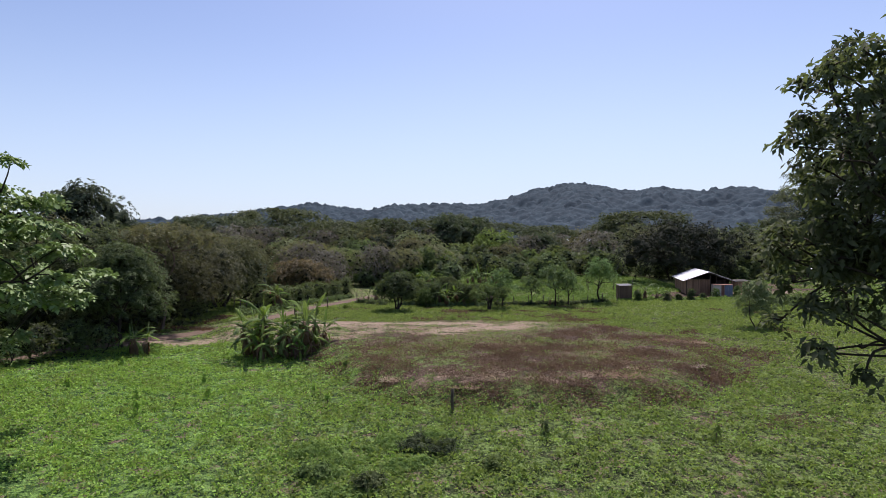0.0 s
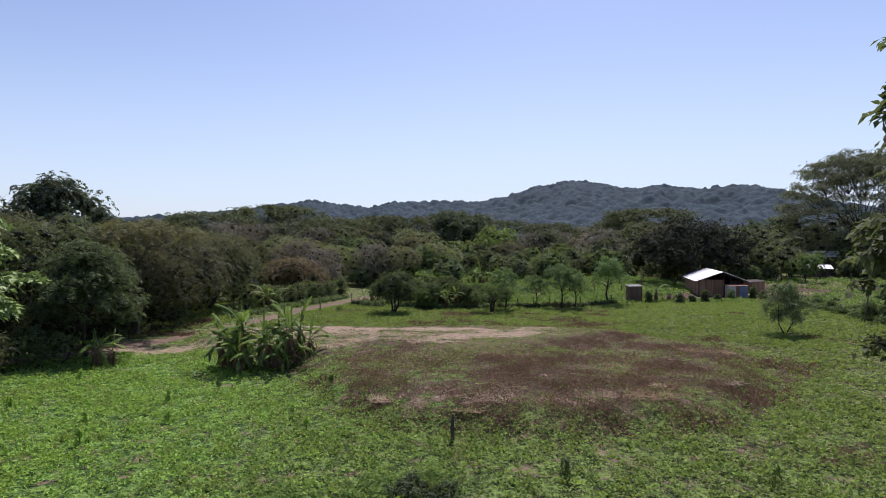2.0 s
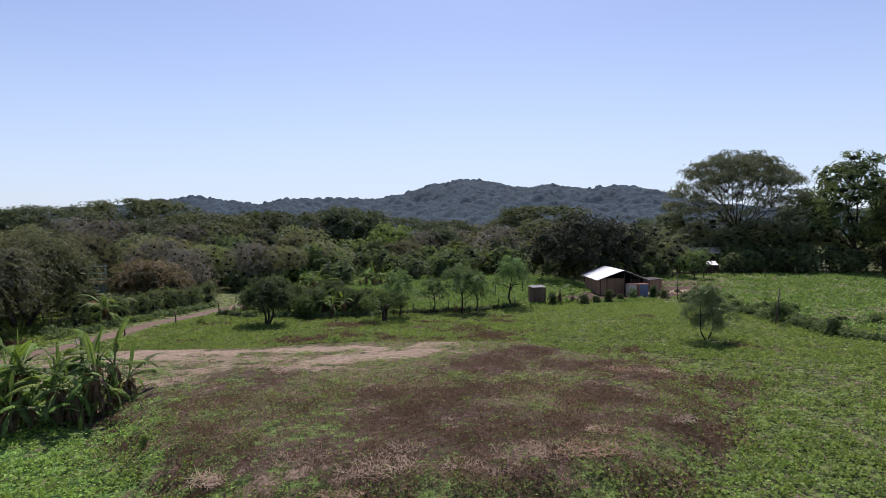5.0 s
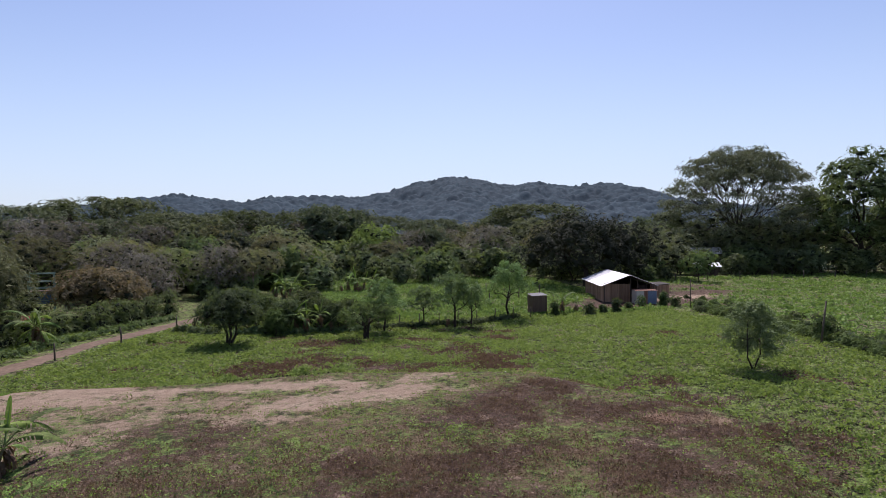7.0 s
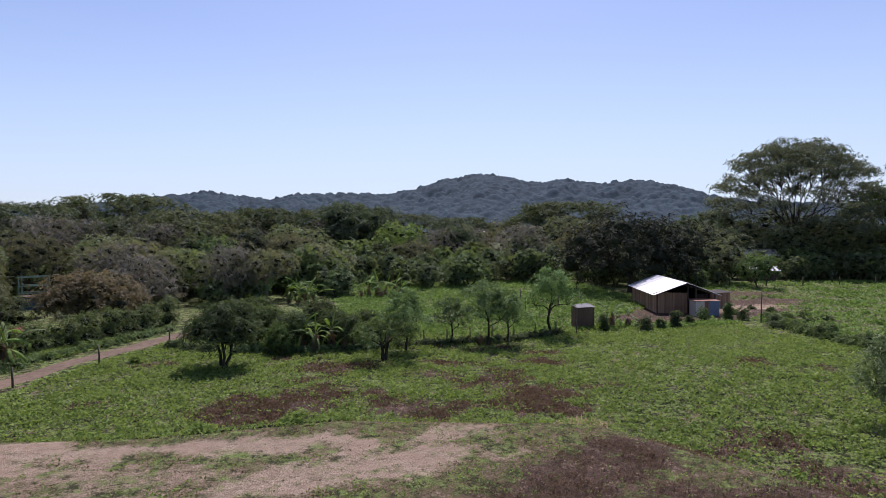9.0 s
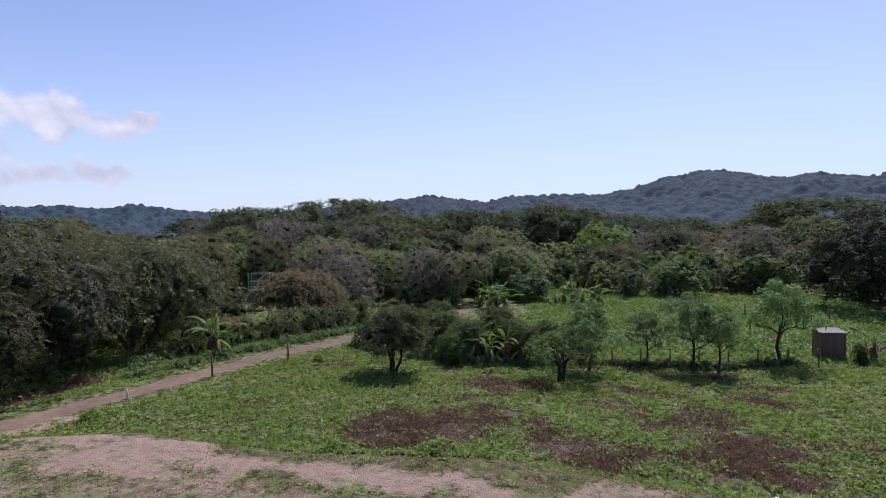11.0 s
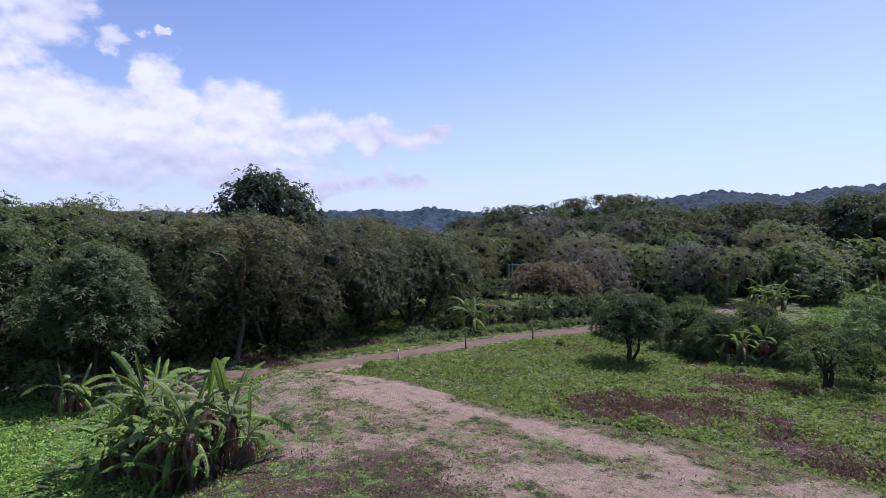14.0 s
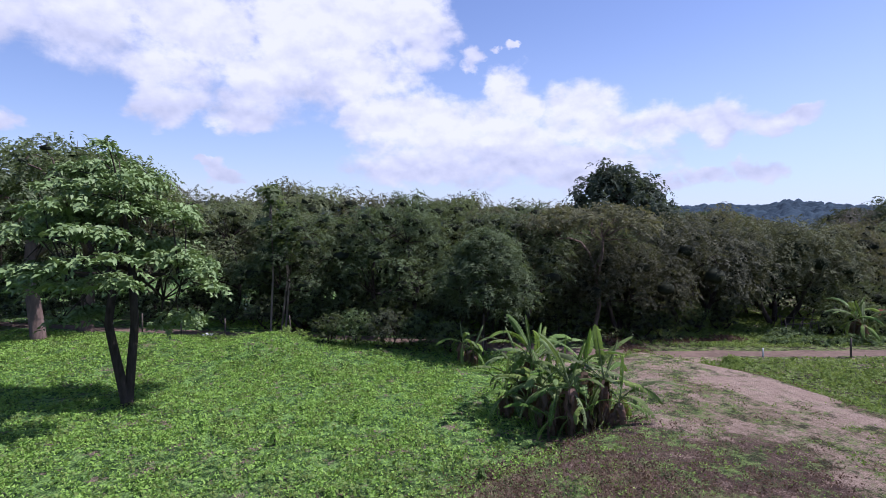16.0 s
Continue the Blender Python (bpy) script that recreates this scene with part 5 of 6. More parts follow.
hedge("vine_hedge", "vine-covered fence running toward the pasture", [(39.6, 72.0), (37.8, 67), (36.0, 61), (34.6, 55), (33.4, 49), (32.6, 44)], 0.95, 1.15, 8500, 205, LEAF_SHRUB)
hedge("vine_hedge", "low creeping vines below the pasture fence", [(33.2, 49), (33.4, 46), (33.9, 42), (35, 36)], 0.65, 0.8, 2600, 206, LEAF_SHRUB)
vr = np.random.default_rng(212)
for k in range(64):
    t = vr.uniform(0, 1)
    x, y = (39.2 - 6.2 * t + 9 * vr.uniform(0, 1) ** 1.5, 74 - 28 * t + vr.uniform(-2, 7)) if k > 18 else (39.2 - 6.2 * t + vr.uniform(-0.5, 0.8), 72 - 26 * t)
    hh = vr.uniform(0.4, 0.8) if k > 18 else vr.uniform(0.6, 1.15)
    hedge("vine_mound", "mound of green vines at the edge of the pasture", [(x, y), (x + vr.uniform(-0.6, 0.6), y + vr.uniform(0.3, 0.9))], hh, hh * 1.1, int(420 * hh) + 120, 220 + k, LEAF_SHRUB, 0.22, "vine mounds")
hedge("weed_bank", "tall green weeds on the verge of the dirt road", [(-18.9, 58.5), (-17.6, 62.0), (-16.6, 66), (-13.9, 72), (-11.6, 77.5)], 0.5, 1.0, 5200, 207, LEAF_HEDGE, 0.2)
hedge("weed_bank", "green weeds under the roadside trees", [(-27.2, 36.8), (-23.8, 43.6), (-22.0, 49.0), (-20.8, 54)], 0.35, 1.3, 2400, 208, LEAF_FOREST, 0.22)
hedge("weed_bank", "weeds along the fence at the mown field", [(-27.4, 24.5), (-25.2, 29.4), (-22.6, 33.6), (-20.8, 37)], 0.18, 1.1, 1500, 209, LEAF_WEED, 0.18)
hedge("weed_bank", "weeds along the raised edge of the field", [(3.4, 49.2), (0.0, 48.6), (-4.2, 48.6), (-7.0, 49.4)], 0.13, 0.42, 1100, 210, LEAF_WEED, 0.14)

POST = plain_mat("weathered_post", (0.050, 0.042, 0.034), (0.170, 0.145, 0.120), 9.0, 0.9, 0.7, stretch=(1, 1, 0.2))
POST_WHITE = plain_mat("whitewashed_post", (0.50, 0.49, 0.46), (0.72, 0.71, 0.68), 6.0, 0.85, 0.3)


def fence_post(x, y, height, label, radius=0.055, mat=None, vine=0.0, lean=0.0, group="fence posts"):
    r = np.random.default_rng(int(abs(x * 37 + y * 101)))
    ob = thing("fence_post", label, "fence post", (x, y, h(x, y)), 0.0 if lean else float(r.uniform(0, 360)), group)
    b = Build()
    b.tube([(0, 0, -0.2), (lean * 0.45 + r.uniform(-0.03, 0.03), 0, height * 0.5), (lean + r.uniform(-0.04, 0.04), r.uniform(-0.04, 0.04), height)], [radius, radius * 0.95, radius * 0.8], 8)
    stake = part("post", b, mat or POST, ob)
    if vine:
        v = Build()
        cl = [(r.uniform(-0.1, 0.1), r.uniform(-0.1, 0.1), z, vine * r.uniform(0.8, 1.15)) for z in np.arange(vine * 0.6, height + 0.05, vine * 0.8)]
        crown(v, cl, int(420 * len(cl)), 0.14, 0.09, r, 0, 0.9, 0.4, 1, 0.75, 0.2)
        part("vine", v, [LEAF_SHRUB, SHADE_CORE], stake, "green vine wrapped round the post")
    return ob


for x, y, hh in ((-12.1, 64.6, 1.25), (-14.4, 59.9, 1.1), (-9.9, 70.9, 1.2), (-26.0, 29.7, 1.2), (-27.7, 26.0, 1.15), (-31.1, 21.0, 1.2), (-29.6, 23.4, 1.1), (-19.3, 39.3, 1.2), (-22.6, 34.6, 1.1)):
    fence_post(x, y, hh, "weathered wooden fence post at the dirt road", group="posts along the road")
fence_post(-15.5, 54.6, 0.5, "short whitewashed post at the dirt road", 0.05, POST_WHITE, group="posts along the road")
for x, y, hh, v in ((26.3, 69.6, 0.9, 0.42), (29.7, 70.9, 1.2, 0.36), (33.8, 73.4, 0.9, 0.6), (36.9, 74.3, 1.5, 0.34), (23.4, 70.7, 1.3, 0.36), (28.0, 70.2, 0.7, 0.3), (38.0, 74.0, 0.9, 0.5), (31.6, 72, 0.7, 0.35)):
    fence_post(x, y, hh, "fence post overgrown with green vines before the shack", vine=v, group="vine-covered posts")
for x, y, hh, v in ((36.6, 63.5, 0.9, 0.45), (35.4, 58.0, 1.0, 0.5), (33.9, 51.6, 1.2, 0.5), (32.9, 45.5, 0.9, 0.4)):
    fence_post(x, y, hh, "overgrown fence post at the pasture", vine=v, group="vine-covered posts")
fence_post(32.7, 50.3, 2.7, "tall crooked pole at the pasture fence", 0.06, lean=0.42, vine=0.0)
fence_post(38.7, 72.4, 2.9, "tall thin pole at the pasture corner", 0.055)
for k in range(16):
    x = 50 + 5.2 * k
    fence_post(x, 101 - 0.12 * (x - 50), 1.3, "thin post of the far pasture fence", 0.07, group="far fence posts")
for k in range(9):
    x, y = 6.6 + 1.75 * k, 67.6 + 0.25 * k
    fence_post(x, y, 1.15, "fence post among vines at the end of the field", 0.05, group="posts at the end of the field")
for x, y in ((20.5, 83), (24.5, 84.5), (28, 87), (17, 86), (22, 90)):
    fence_post(x, y, 1.4, "post in the fenced green plot", 0.07, group="posts of the fenced plot")
fence_post(1.1, 26.3, 1.0, "mossy wooden stake in the grass", 0.07, vine=0.0, group="stake")


# ---- shack, hut and sheds ----
PLANK = plain_mat("weathered_planks", (0.150, 0.088, 0.056), (0.400, 0.255, 0.170), 5.0, 0.85, 0.6, stretch=(1.5, 1.5, 0.12), spread=0.6)
PLANK_DARK = plain_mat("dark_planks", (0.035, 0.022, 0.018), (0.105, 0.070, 0.055), 5.0, 0.85, 0.6, stretch=(1.5, 1.5, 0.12), spread=0.5)
PLANK_MID = plain_mat("brown_planks", (0.085, 0.052, 0.038), (0.230, 0.150, 0.108), 5.0, 0.85, 0.6, stretch=(1.5, 1.5, 0.12), spread=0.5)
TIN = plain_mat("zinc_sheet", (0.40, 0.42, 0.46), (0.62, 0.64, 0.68), 2.0, 0.6, 0.15, 0.05)
TIN_DULL = plain_mat("dull_zinc_sheet", (0.20, 0.22, 0.26), (0.36, 0.38, 0.42), 2.0, 0.6, 0.2, 0.05)
TIN_GREY = plain_mat("grey_zinc_sheet", (0.10, 0.10, 0.11), (0.20, 0.20, 0.21), 2.0, 0.8, 0.2, 0.0)
TIN_OLD = plain_mat("old_zinc_sheet", (0.045, 0.042, 0.042), (0.110, 0.105, 0.10), 2.0, 0.92, 0.2, 0.0)
TIN_RUST = plain_mat("rusty_sheet", (0.14, 0.065, 0.05), (0.29, 0.15, 0.11), 3.0, 0.7, 0.3, 0.2)
TIN_BLUE = plain_mat("blue_grey_sheet", (0.11, 0.15, 0.24), (0.20, 0.25, 0.36), 3.0, 0.55, 0.2, 0.1)
TIN_WHITE = plain_mat("pale_sheet", (0.36, 0.33, 0.32), (0.56, 0.53, 0.50), 3.0, 0.6, 0.2, 0.1)
# near-black colour that stands for the darkness indoors
UNLIT_IN = plain_mat("unlit_interior", (0.020, 0.014, 0.012), (0.060, 0.042, 0.034), 4.0, 0.9, 0.4)


def sheet(name, parent, a, b, c, mat, label="", waves=14, amp=0.025):
    """A corrugated roof sheet from corner a, along b, down along c; the ribs run along c."""
    a, b, c = Vector(a), Vector(b), Vector(c)
    n = b.cross(c).normalized()
    if n.z < 0:
        n = -n
    build, cols = Build(), waves * 4
    verts, faces = [], []
    for layer in (0.0, -0.012):
        for j in (0, 1):
            for k in range(cols + 1):
                verts.append(tuple(a + b * (k / cols) + c * j + n * (amp * math.sin(2 * math.pi * k / 4) + layer)))
    w = cols + 1
    for k in range(cols):
        faces += [(k, k + 1, w + k + 1, w + k), (2 * w + k, 3 * w + k, 3 * w + k + 1, 2 * w + k + 1), (w + k, w + k + 1, 3 * w + k + 1, 3 * w + k), (k + 1, k, 2 * w + k, 2 * w + k + 1)]
    build.add(verts, faces)
    return part(name, build, mat, parent, label, flat=True)


def plank_wall(parent, x0, x1, y, height, mat, along="x", top=None, width=0.19, seed=0, jag=0.05):
    """Upright boards side by side, each a little uneven; top(u) gives a board's height under a gable."""
    r = np.random.default_rng(seed)
    x = x0
    while x < x1 - 0.04:
        w = min(width * r.uniform(0.8, 1.2), x1 - x)
        hh = (top(x + w / 2) if top else height) - r.uniform(0, jag)
        b = Build()
        b.box(0, 0, hh / 2, w - 0.012, 0.03, hh, bevel=0.004)
        p = part("plank", b, mat, parent, flat=True)
        if along == "x":
            p.matrix_basis = pose(x + w / 2, y + r.uniform(-0.008, 0.008), 0.02, 0, r.uniform(-0.6, 0.6), 0)
        else:
            p.matrix_basis = pose(y + r.uniform(-0.008, 0.008), x + w / 2, 0.02, r.uniform(-0.6, 0.6), 0, 90)
        x += w


def beam(parent, a, b, r, mat, name="beam"):
    q = Build()
    q.tube([a, b], [r, r], 6)
    return part(name, q, mat, parent)


def shack():
    ob = thing("shack", "weathered plank shack with a bright zinc gable roof", "shack", (32.5, 79.0, h(34, 80)), -13.0)
    W, D, EAVE, RIDGE = 5.5, 9.5, 1.95, 3.0
    gable = lambda u: EAVE + (RIDGE - EAVE) * (1 - abs(u - W / 2) / (W / 2)) - 0.08
    plank_wall(ob, 0.0, 2.9, 0.0, EAVE, PLANK, top=lambda u: min(gable(u), EAVE + 0.1), seed=1)
    plank_wall(ob, 0.0, D, 0.0, EAVE - 0.05, PLANK, along="y", seed=2)
    plank_wall(ob, 0.0, W, D, EAVE, PLANK_DARK, top=gable, seed=3, width=0.4)
    plank_wall(ob, 1.2, D, W, EAVE - 0.05, PLANK_DARK, along="y", seed=4, width=0.35)
    # boards coloured near-black in place of the shack's unlit inside
    plank_wall(ob, 3.7, 4.6, 0.05, EAVE, UNLIT_IN, seed=5)
    for x in (0.06, 2.95, 3.7, 4.7, W - 0.06):
        beam(ob, (x, -0.02, -0.2), (x, -0.02, gable(x)), 0.06, PLANK_DARK, "post")
    for y in (0.05, D - 0.05):
        beam(ob, (-0.3, y, EAVE - 0.05), (W / 2, y, RIDGE - 0.05), 0.05, PLANK_DARK, "rafter")
        beam(ob, (W + 0.3, y, EAVE - 0.05), (W / 2, y, RIDGE - 0.05), 0.05, PLANK_DARK, "rafter")
    for f in (0.15, 0.5, 0.85):
        beam(ob, (W / 2 * f, -0.4, EAVE + (RIDGE - EAVE) * f), (W / 2 * f, D + 0.3, EAVE + (RIDGE - EAVE) * f), 0.035, PLANK_DARK, "batten")
        beam(ob, (W - W / 2 * f, -0.4, EAVE + (RIDGE - EAVE) * f), (W - W / 2 * f, D + 0.3, EAVE + (RIDGE - EAVE) * f), 0.035, PLANK_DARK, "batten")
    s = (RIDGE - EAVE) / (W / 2)
    for k in range(3):
        y0 = -0.5 + k * (D + 0.9) / 3
        m = TIN_DULL if k == 2 else TIN
        sheet("roof_sheet", ob, (W / 2, y0, RIDGE + 0.04 + 0.006 * k), (0, (D + 0.9) / 3 + 0.06, 0), (-(W / 2 + 0.45), 0, -(W / 2 + 0.45) * s), m, "bright zinc roof sheet", 9)
        sheet("roof_sheet", ob, (W / 2, y0, RIDGE + 0.04 + 0.006 * k), (0, (D + 0.9) / 3 + 0.06, 0), (W / 2 + 0.45, 0, -(W / 2 + 0.45) * s), TIN_DULL, "", 9)


def small_shed(name, label, x, y, turn, w, d, hh, wall, roof, over=0.15, slope=0.12, panels=None, plank_w=0.22):
    ob = thing(name, label, "shed", (x, y, h(x, y) - 0.03), turn)
    cells = panels or [(0.0, w, wall)]
    for k, (a, b, m) in enumerate(cells):
        plank_wall(ob, a, b, 0.0, hh, m, seed=int(x * 10) + k, width=plank_w)
    plank_wall(ob, 0.0, d, 0.0, hh, wall, along="y", seed=int(x * 10) + 7, width=plank_w)
    plank_wall(ob, 0.0, w, d, hh, wall, seed=int(x * 10) + 8, width=plank_w * 1.5)
    plank_wall(ob, 0.0, d, w, hh, wall, along="y", seed=int(x * 10) + 9, width=plank_w * 1.5)
    for px, py in ((0.03, 0.03), (w - 0.03, 0.03), (0.03, d - 0.03), (w - 0.03, d - 0.03)):
        beam(ob, (px, py, -0.2), (px, py, hh + 0.02), 0.04, PLANK_DARK, "post")
    sheet("roof_sheet", ob, (-over, -over, hh + 0.05), (w + 2 * over, 0, slope * 0.4), (0, d + 2 * over, slope), roof, "", int(6 * w))
    return ob


shack()
small_shed("latrine_hut", "dark plank latrine hut with a tin roof at the fence", 21.6, 71.8, 4, 1.45, 1.2, 1.75, PLANK_MID, TIN_GREY, 0.08)
small_shed("animal_pen", "low patchwork shed of pale and blue sheets with a rusty roof", 35.1, 76.6, -10, 2.2, 1.4, 1.45, TIN_WHITE, TIN_RUST, 0.1, 0.03, [(0, 0.85, TIN_WHITE), (0.85, 1.25, TIN_RUST), (1.25, 2.2, TIN_BLUE)], 0.4)
small_shed("tool_shed", "small brown shed with a pale flat roof beside the bare yard", 40.8, 82.0, 10, 1.9, 1.5, 1.5, PLANK, TIN_OLD)


def farmhouse(label, x, y, turn, w, d, hh, rise, wall, roof, openings=2):
    """A far low house: walls, near-black panels for openings, two roof slopes."""
    ob = thing("farmhouse", label, "house", (x, y, h(x, y) - 0.1), turn, "far houses")
    b = Build()
    for cx, cy, sx, sy in ((w / 2, 0, w, 0.15), (w / 2, d, w, 0.15), (0, d / 2, 0.15, d - 0.16), (w, d / 2, 0.15, d - 0.16)):
        b.box(cx, cy, hh / 2, sx, sy, hh)
    wall_ob = part("wall", b, wall, ob, flat=True)
    # solid panels on the wall, coloured as the shade inside windows
    for k in range(openings):
        q = Build()
        ww = w / openings * 0.4
        q.box(w * (k + 0.5) / openings, -0.09, hh * 0.52, ww, 0.06, hh * 0.5, bevel=0.02)
        part("window", q, UNLIT_IN, wall_ob, "near-black panel for the shade in a window opening", flat=True)
    sheet("roof", ob, (-0.5, d / 2, hh + rise), (w + 1, 0, 0), (0, -(d / 2 + 0.6), -rise - 0.15), roof, "", int(2 * w))
    sheet("roof", ob, (-0.5, d / 2, hh + rise + 0.01), (w + 1, 0, 0), (0, d / 2 + 0.6, -rise - 0.15), roof, "", int(2 * w))
    return ob


farmhouse("low far house with a bright zinc roof under trees", 49.6, 111.5, -14, 4.6, 3.4, 2.2, 0.8, PLANK_DARK, TIN)
farmhouse("far plank house with a white roof behind trees", 86, 139, 5, 5, 4, 2.4, 1.0, PLANK_DARK, TIN)
farmhouse("small far house with a zinc roof", 70.5, 117.5, -20, 4.4, 3.0, 3.6, 1.0, PLANK_DARK, TIN)
farmhouse("open far shelter with a white roof", 62.6, 105.5, -18, 3.2, 2.2, 2.0, 0.5, PLANK_DARK, TIN)
farmhouse("dark plank house under trees with a tin roof", 16.5, 121.5, 6, 7, 4, 2.2, 0.8, PLANK_DARK, TIN_OLD)
farmhouse("small grey plank house with a tin roof at the plot's end", 27.8, 121.5, -8, 6.5, 3.5, 2.0, 0.5, PLANK_DARK, TIN_OLD)
farmhouse("far plank house among trees beyond the pasture", 118, 117, -15, 9, 5, 2.4, 1.1, PLANK_DARK, TIN_OLD)
farmhouse("house with a zinc roof deep in the wood", 13, 141, 0, 6, 4, 2.6, 0.9, PLANK_DARK, TIN_DULL)


def frame_house():
    """A small raised lookout of posts and rails behind the hedge, with a blue stair."""
    ob = thing("play_tower", "pale green metal frame tower with blue stair rails behind the hedge", "tower", (-27.8, 86.0, h(-27.8, 86.0)), 18, scale=0.92)
    W, D = 2.4, 1.6
    pale = plain_mat("pale_green_paint", (0.10, 0.17, 0.14), (0.19, 0.28, 0.23), 4.0, 0.6, 0.2)
    blue = plain_mat("blue_paint", (0.025, 0.055, 0.10), (0.050, 0.095, 0.16), 4.0, 0.6, 0.2)
    for x in (0, W):
        for y in (0, D):
            b = Build()
            b.box(x, y, 2.1, 0.1, 0.1, 4.4, bevel=0.01)
            part("post", b, pale, ob, flat=True)
    for z in (1.2, 2.55, 3.3, 4.2):
        for y in (0, D):
            b = Build()
            b.box(W / 2, y + (0.08 if y else -0.08), z, W + 0.2, 0.05, 0.09, bevel=0.01)
            part("rail", b, pale, ob, "pale green rail", flat=True)
    b = Build()
    b.box(W / 2, D / 2, 2.2, W + 0.3, D + 0.2, 0.08, bevel=0.01)
    part("floor_deck", b, PLANK_DARK, ob, flat=True)
    b = Build()
    b.box(W / 2, -0.08, 1.45, W - 0.2, 0.04, 1.3, bevel=0.01)
    part("panel", b, blue, ob, "dull blue panel", flat=True)
    for y in (-0.35, -0.75):
        beam(ob, (-1.3, y, 0.4), (0.2, y, 2.2), 0.045, blue, "stair_rail")
    for k in range(5):
        b = Build()
        b.box(-1.15 + 0.26 * k, -0.55, 0.55 + 0.32 * k, 0.2, 0.45, 0.04, bevel=0.01)
        part("stair_tread", b, blue, ob, flat=True)


def red_tarp():
    """A faded red cloth over a rail."""
    ob = thing("tarp", "faded red tarpaulin over a rail behind the hedge", "tarp", (-21.6, 71.6, h(-21.6, 71.6)), 30, scale=0.7)
    for x in (0, 1.9):
        beam(ob, (x, 0, -0.2), (x, 0, 1.9), 0.04, POST, "post")
    b, r = Build(), np.random.default_rng(9)
    cols = 14
    for k in range(cols):
        for y0, z0, y1, z1 in ((-0.55, 1.45, 0.0, 1.95), (0.0, 1.95, 0.55, 1.4)):
            xa, xb = -0.2 + 2.3 * k / cols, -0.2 + 2.3 * (k + 1) / cols
            wa, wb = 0.06 * math.sin(k * 1.7), 0.06 * math.sin((k + 1) * 1.7)
            b.add([(xa, y0 + wa, z0 + wa), (xb, y0 + wb, z0 + wb), (xb, y1, z1 + wb * 0.4), (xa, y1, z1 + wa * 0.4)], [(0, 1, 2, 3)])
    part("cloth", b, plain_mat("red_cloth", (0.15, 0.030, 0.022), (0.26, 0.060, 0.045), 3.0, 0.8, 0.3), ob)


def stick_rail(x, y, turn, n, seed):
    """A rough gate of branches: forked posts, slanting sticks and a pole across."""
    r = np.random.default_rng(seed)
    ob = thing("stick_fence", "rough fence of crooked branches at the clearing", "fence", (x, y, h(x, y)), turn, "stick fences")
    for k in range(n):
        lean = r.uniform(-0.35, 0.35)
        q = Build()
        q.tube([(k * 0.7, 0, -0.15), (k * 0.7 + lean * 0.4, 0.05, 0.5), (k * 0.7 + lean, r.uniform(-0.2, 0.2), r.uniform(0.9, 1.25))], [0.05, 0.045, 0.03], 6)
        part("stick", q, POST, ob)
    beam(ob, (-0.2, 0.06, 0.75), (0.7 * (n - 1) + 0.3, 0.04, 0.95), 0.035, POST, "pole")


red_tarp()
stick_rail(-20.6, 62.4, 65, 4, 3)
stick_rail(-23.8, 64.6, 10, 5, 4)
stick_rail(-20.2, 65.0, 55, 3, 5)
frame_house()


# ---- small plants on the field ----
def low_bush(name, label, x, y, radius, height, count, leaf, seed, length=0.12, group="", category="shrub", core=0.6):
    r = np.random.default_rng(seed)
    ob = thing(name, label, category, (x, y, h(x, y)), 0, group)
    cl = [(r.uniform(-1, 1) * radius * 0.7, r.uniform(-1, 1) * radius * 0.7, height * r.uniform(0.25, 0.7), radius * r.uniform(0.3, 0.5)) for _ in range(12)]
    b = Build()
    crown(b, cl, count, length, length * 0.5, r, 0, height / radius, 0.5, 1 if core else None, core, 0.3)
    part("foliage", b, [leaf, SHADE_CORE] if core else [leaf], ob)


for k, (x, y, q, hh) in enumerate(((-0.4, 22.4, 0.5, 0.5), (-1.4, 18.9, 0.55, 0.55), (0.7, 21.9, 0.6, 0.4), (-3.2, 19.8, 0.5, 0.35), (2.4, 20.6, 0.5, 0.3))):
    low_bush("low_bush", "small dark green bush in the grass", x, y, q, hh, 1100, LEAF_SHRUB, 300 + k, group="low bushes in the grass")
for k, (x, y, q, hh) in enumerate(((-3.6, 22.0, 0.9, 0.3), (-2.3, 20.3, 1.1, 0.35), (-1.2, 22.6, 1.0, 0.3), (0.6, 22.9, 0.9, 0.28), (-2.0, 18.2, 1.0, 0.3), (-0.4, 20.4, 0.8, 0.28))):
    low_bush("pale_weed_patch", "patch of low grey-green weeds with pale flower heads", x, y, q, hh * 0.8, 2600, LEAF_PLOT, 320 + k, 0.09, "pale weed patches", "weeds", 0)
for k, (x, y, q, hh) in enumerate(((-3.9, 49.2, 0.7, 0.3), (-2.2, 48.9, 0.6, 0.35), (1.4, 49.0, 0.9, 0.35), (3.2, 49.5, 0.6, 0.3), (-6.6, 49.6, 0.6, 0.25), (-10.2, 65.0, 0.3, 0.5), (-14.4, 51.2, 0.5, 0.4))):
    low_bush("leafy_weed", "clump of bright green creeping weeds at the sandy track", x, y, q, hh, 900, LEAF_WEED, 340 + k, 0.14, "weeds at the track", "weeds")


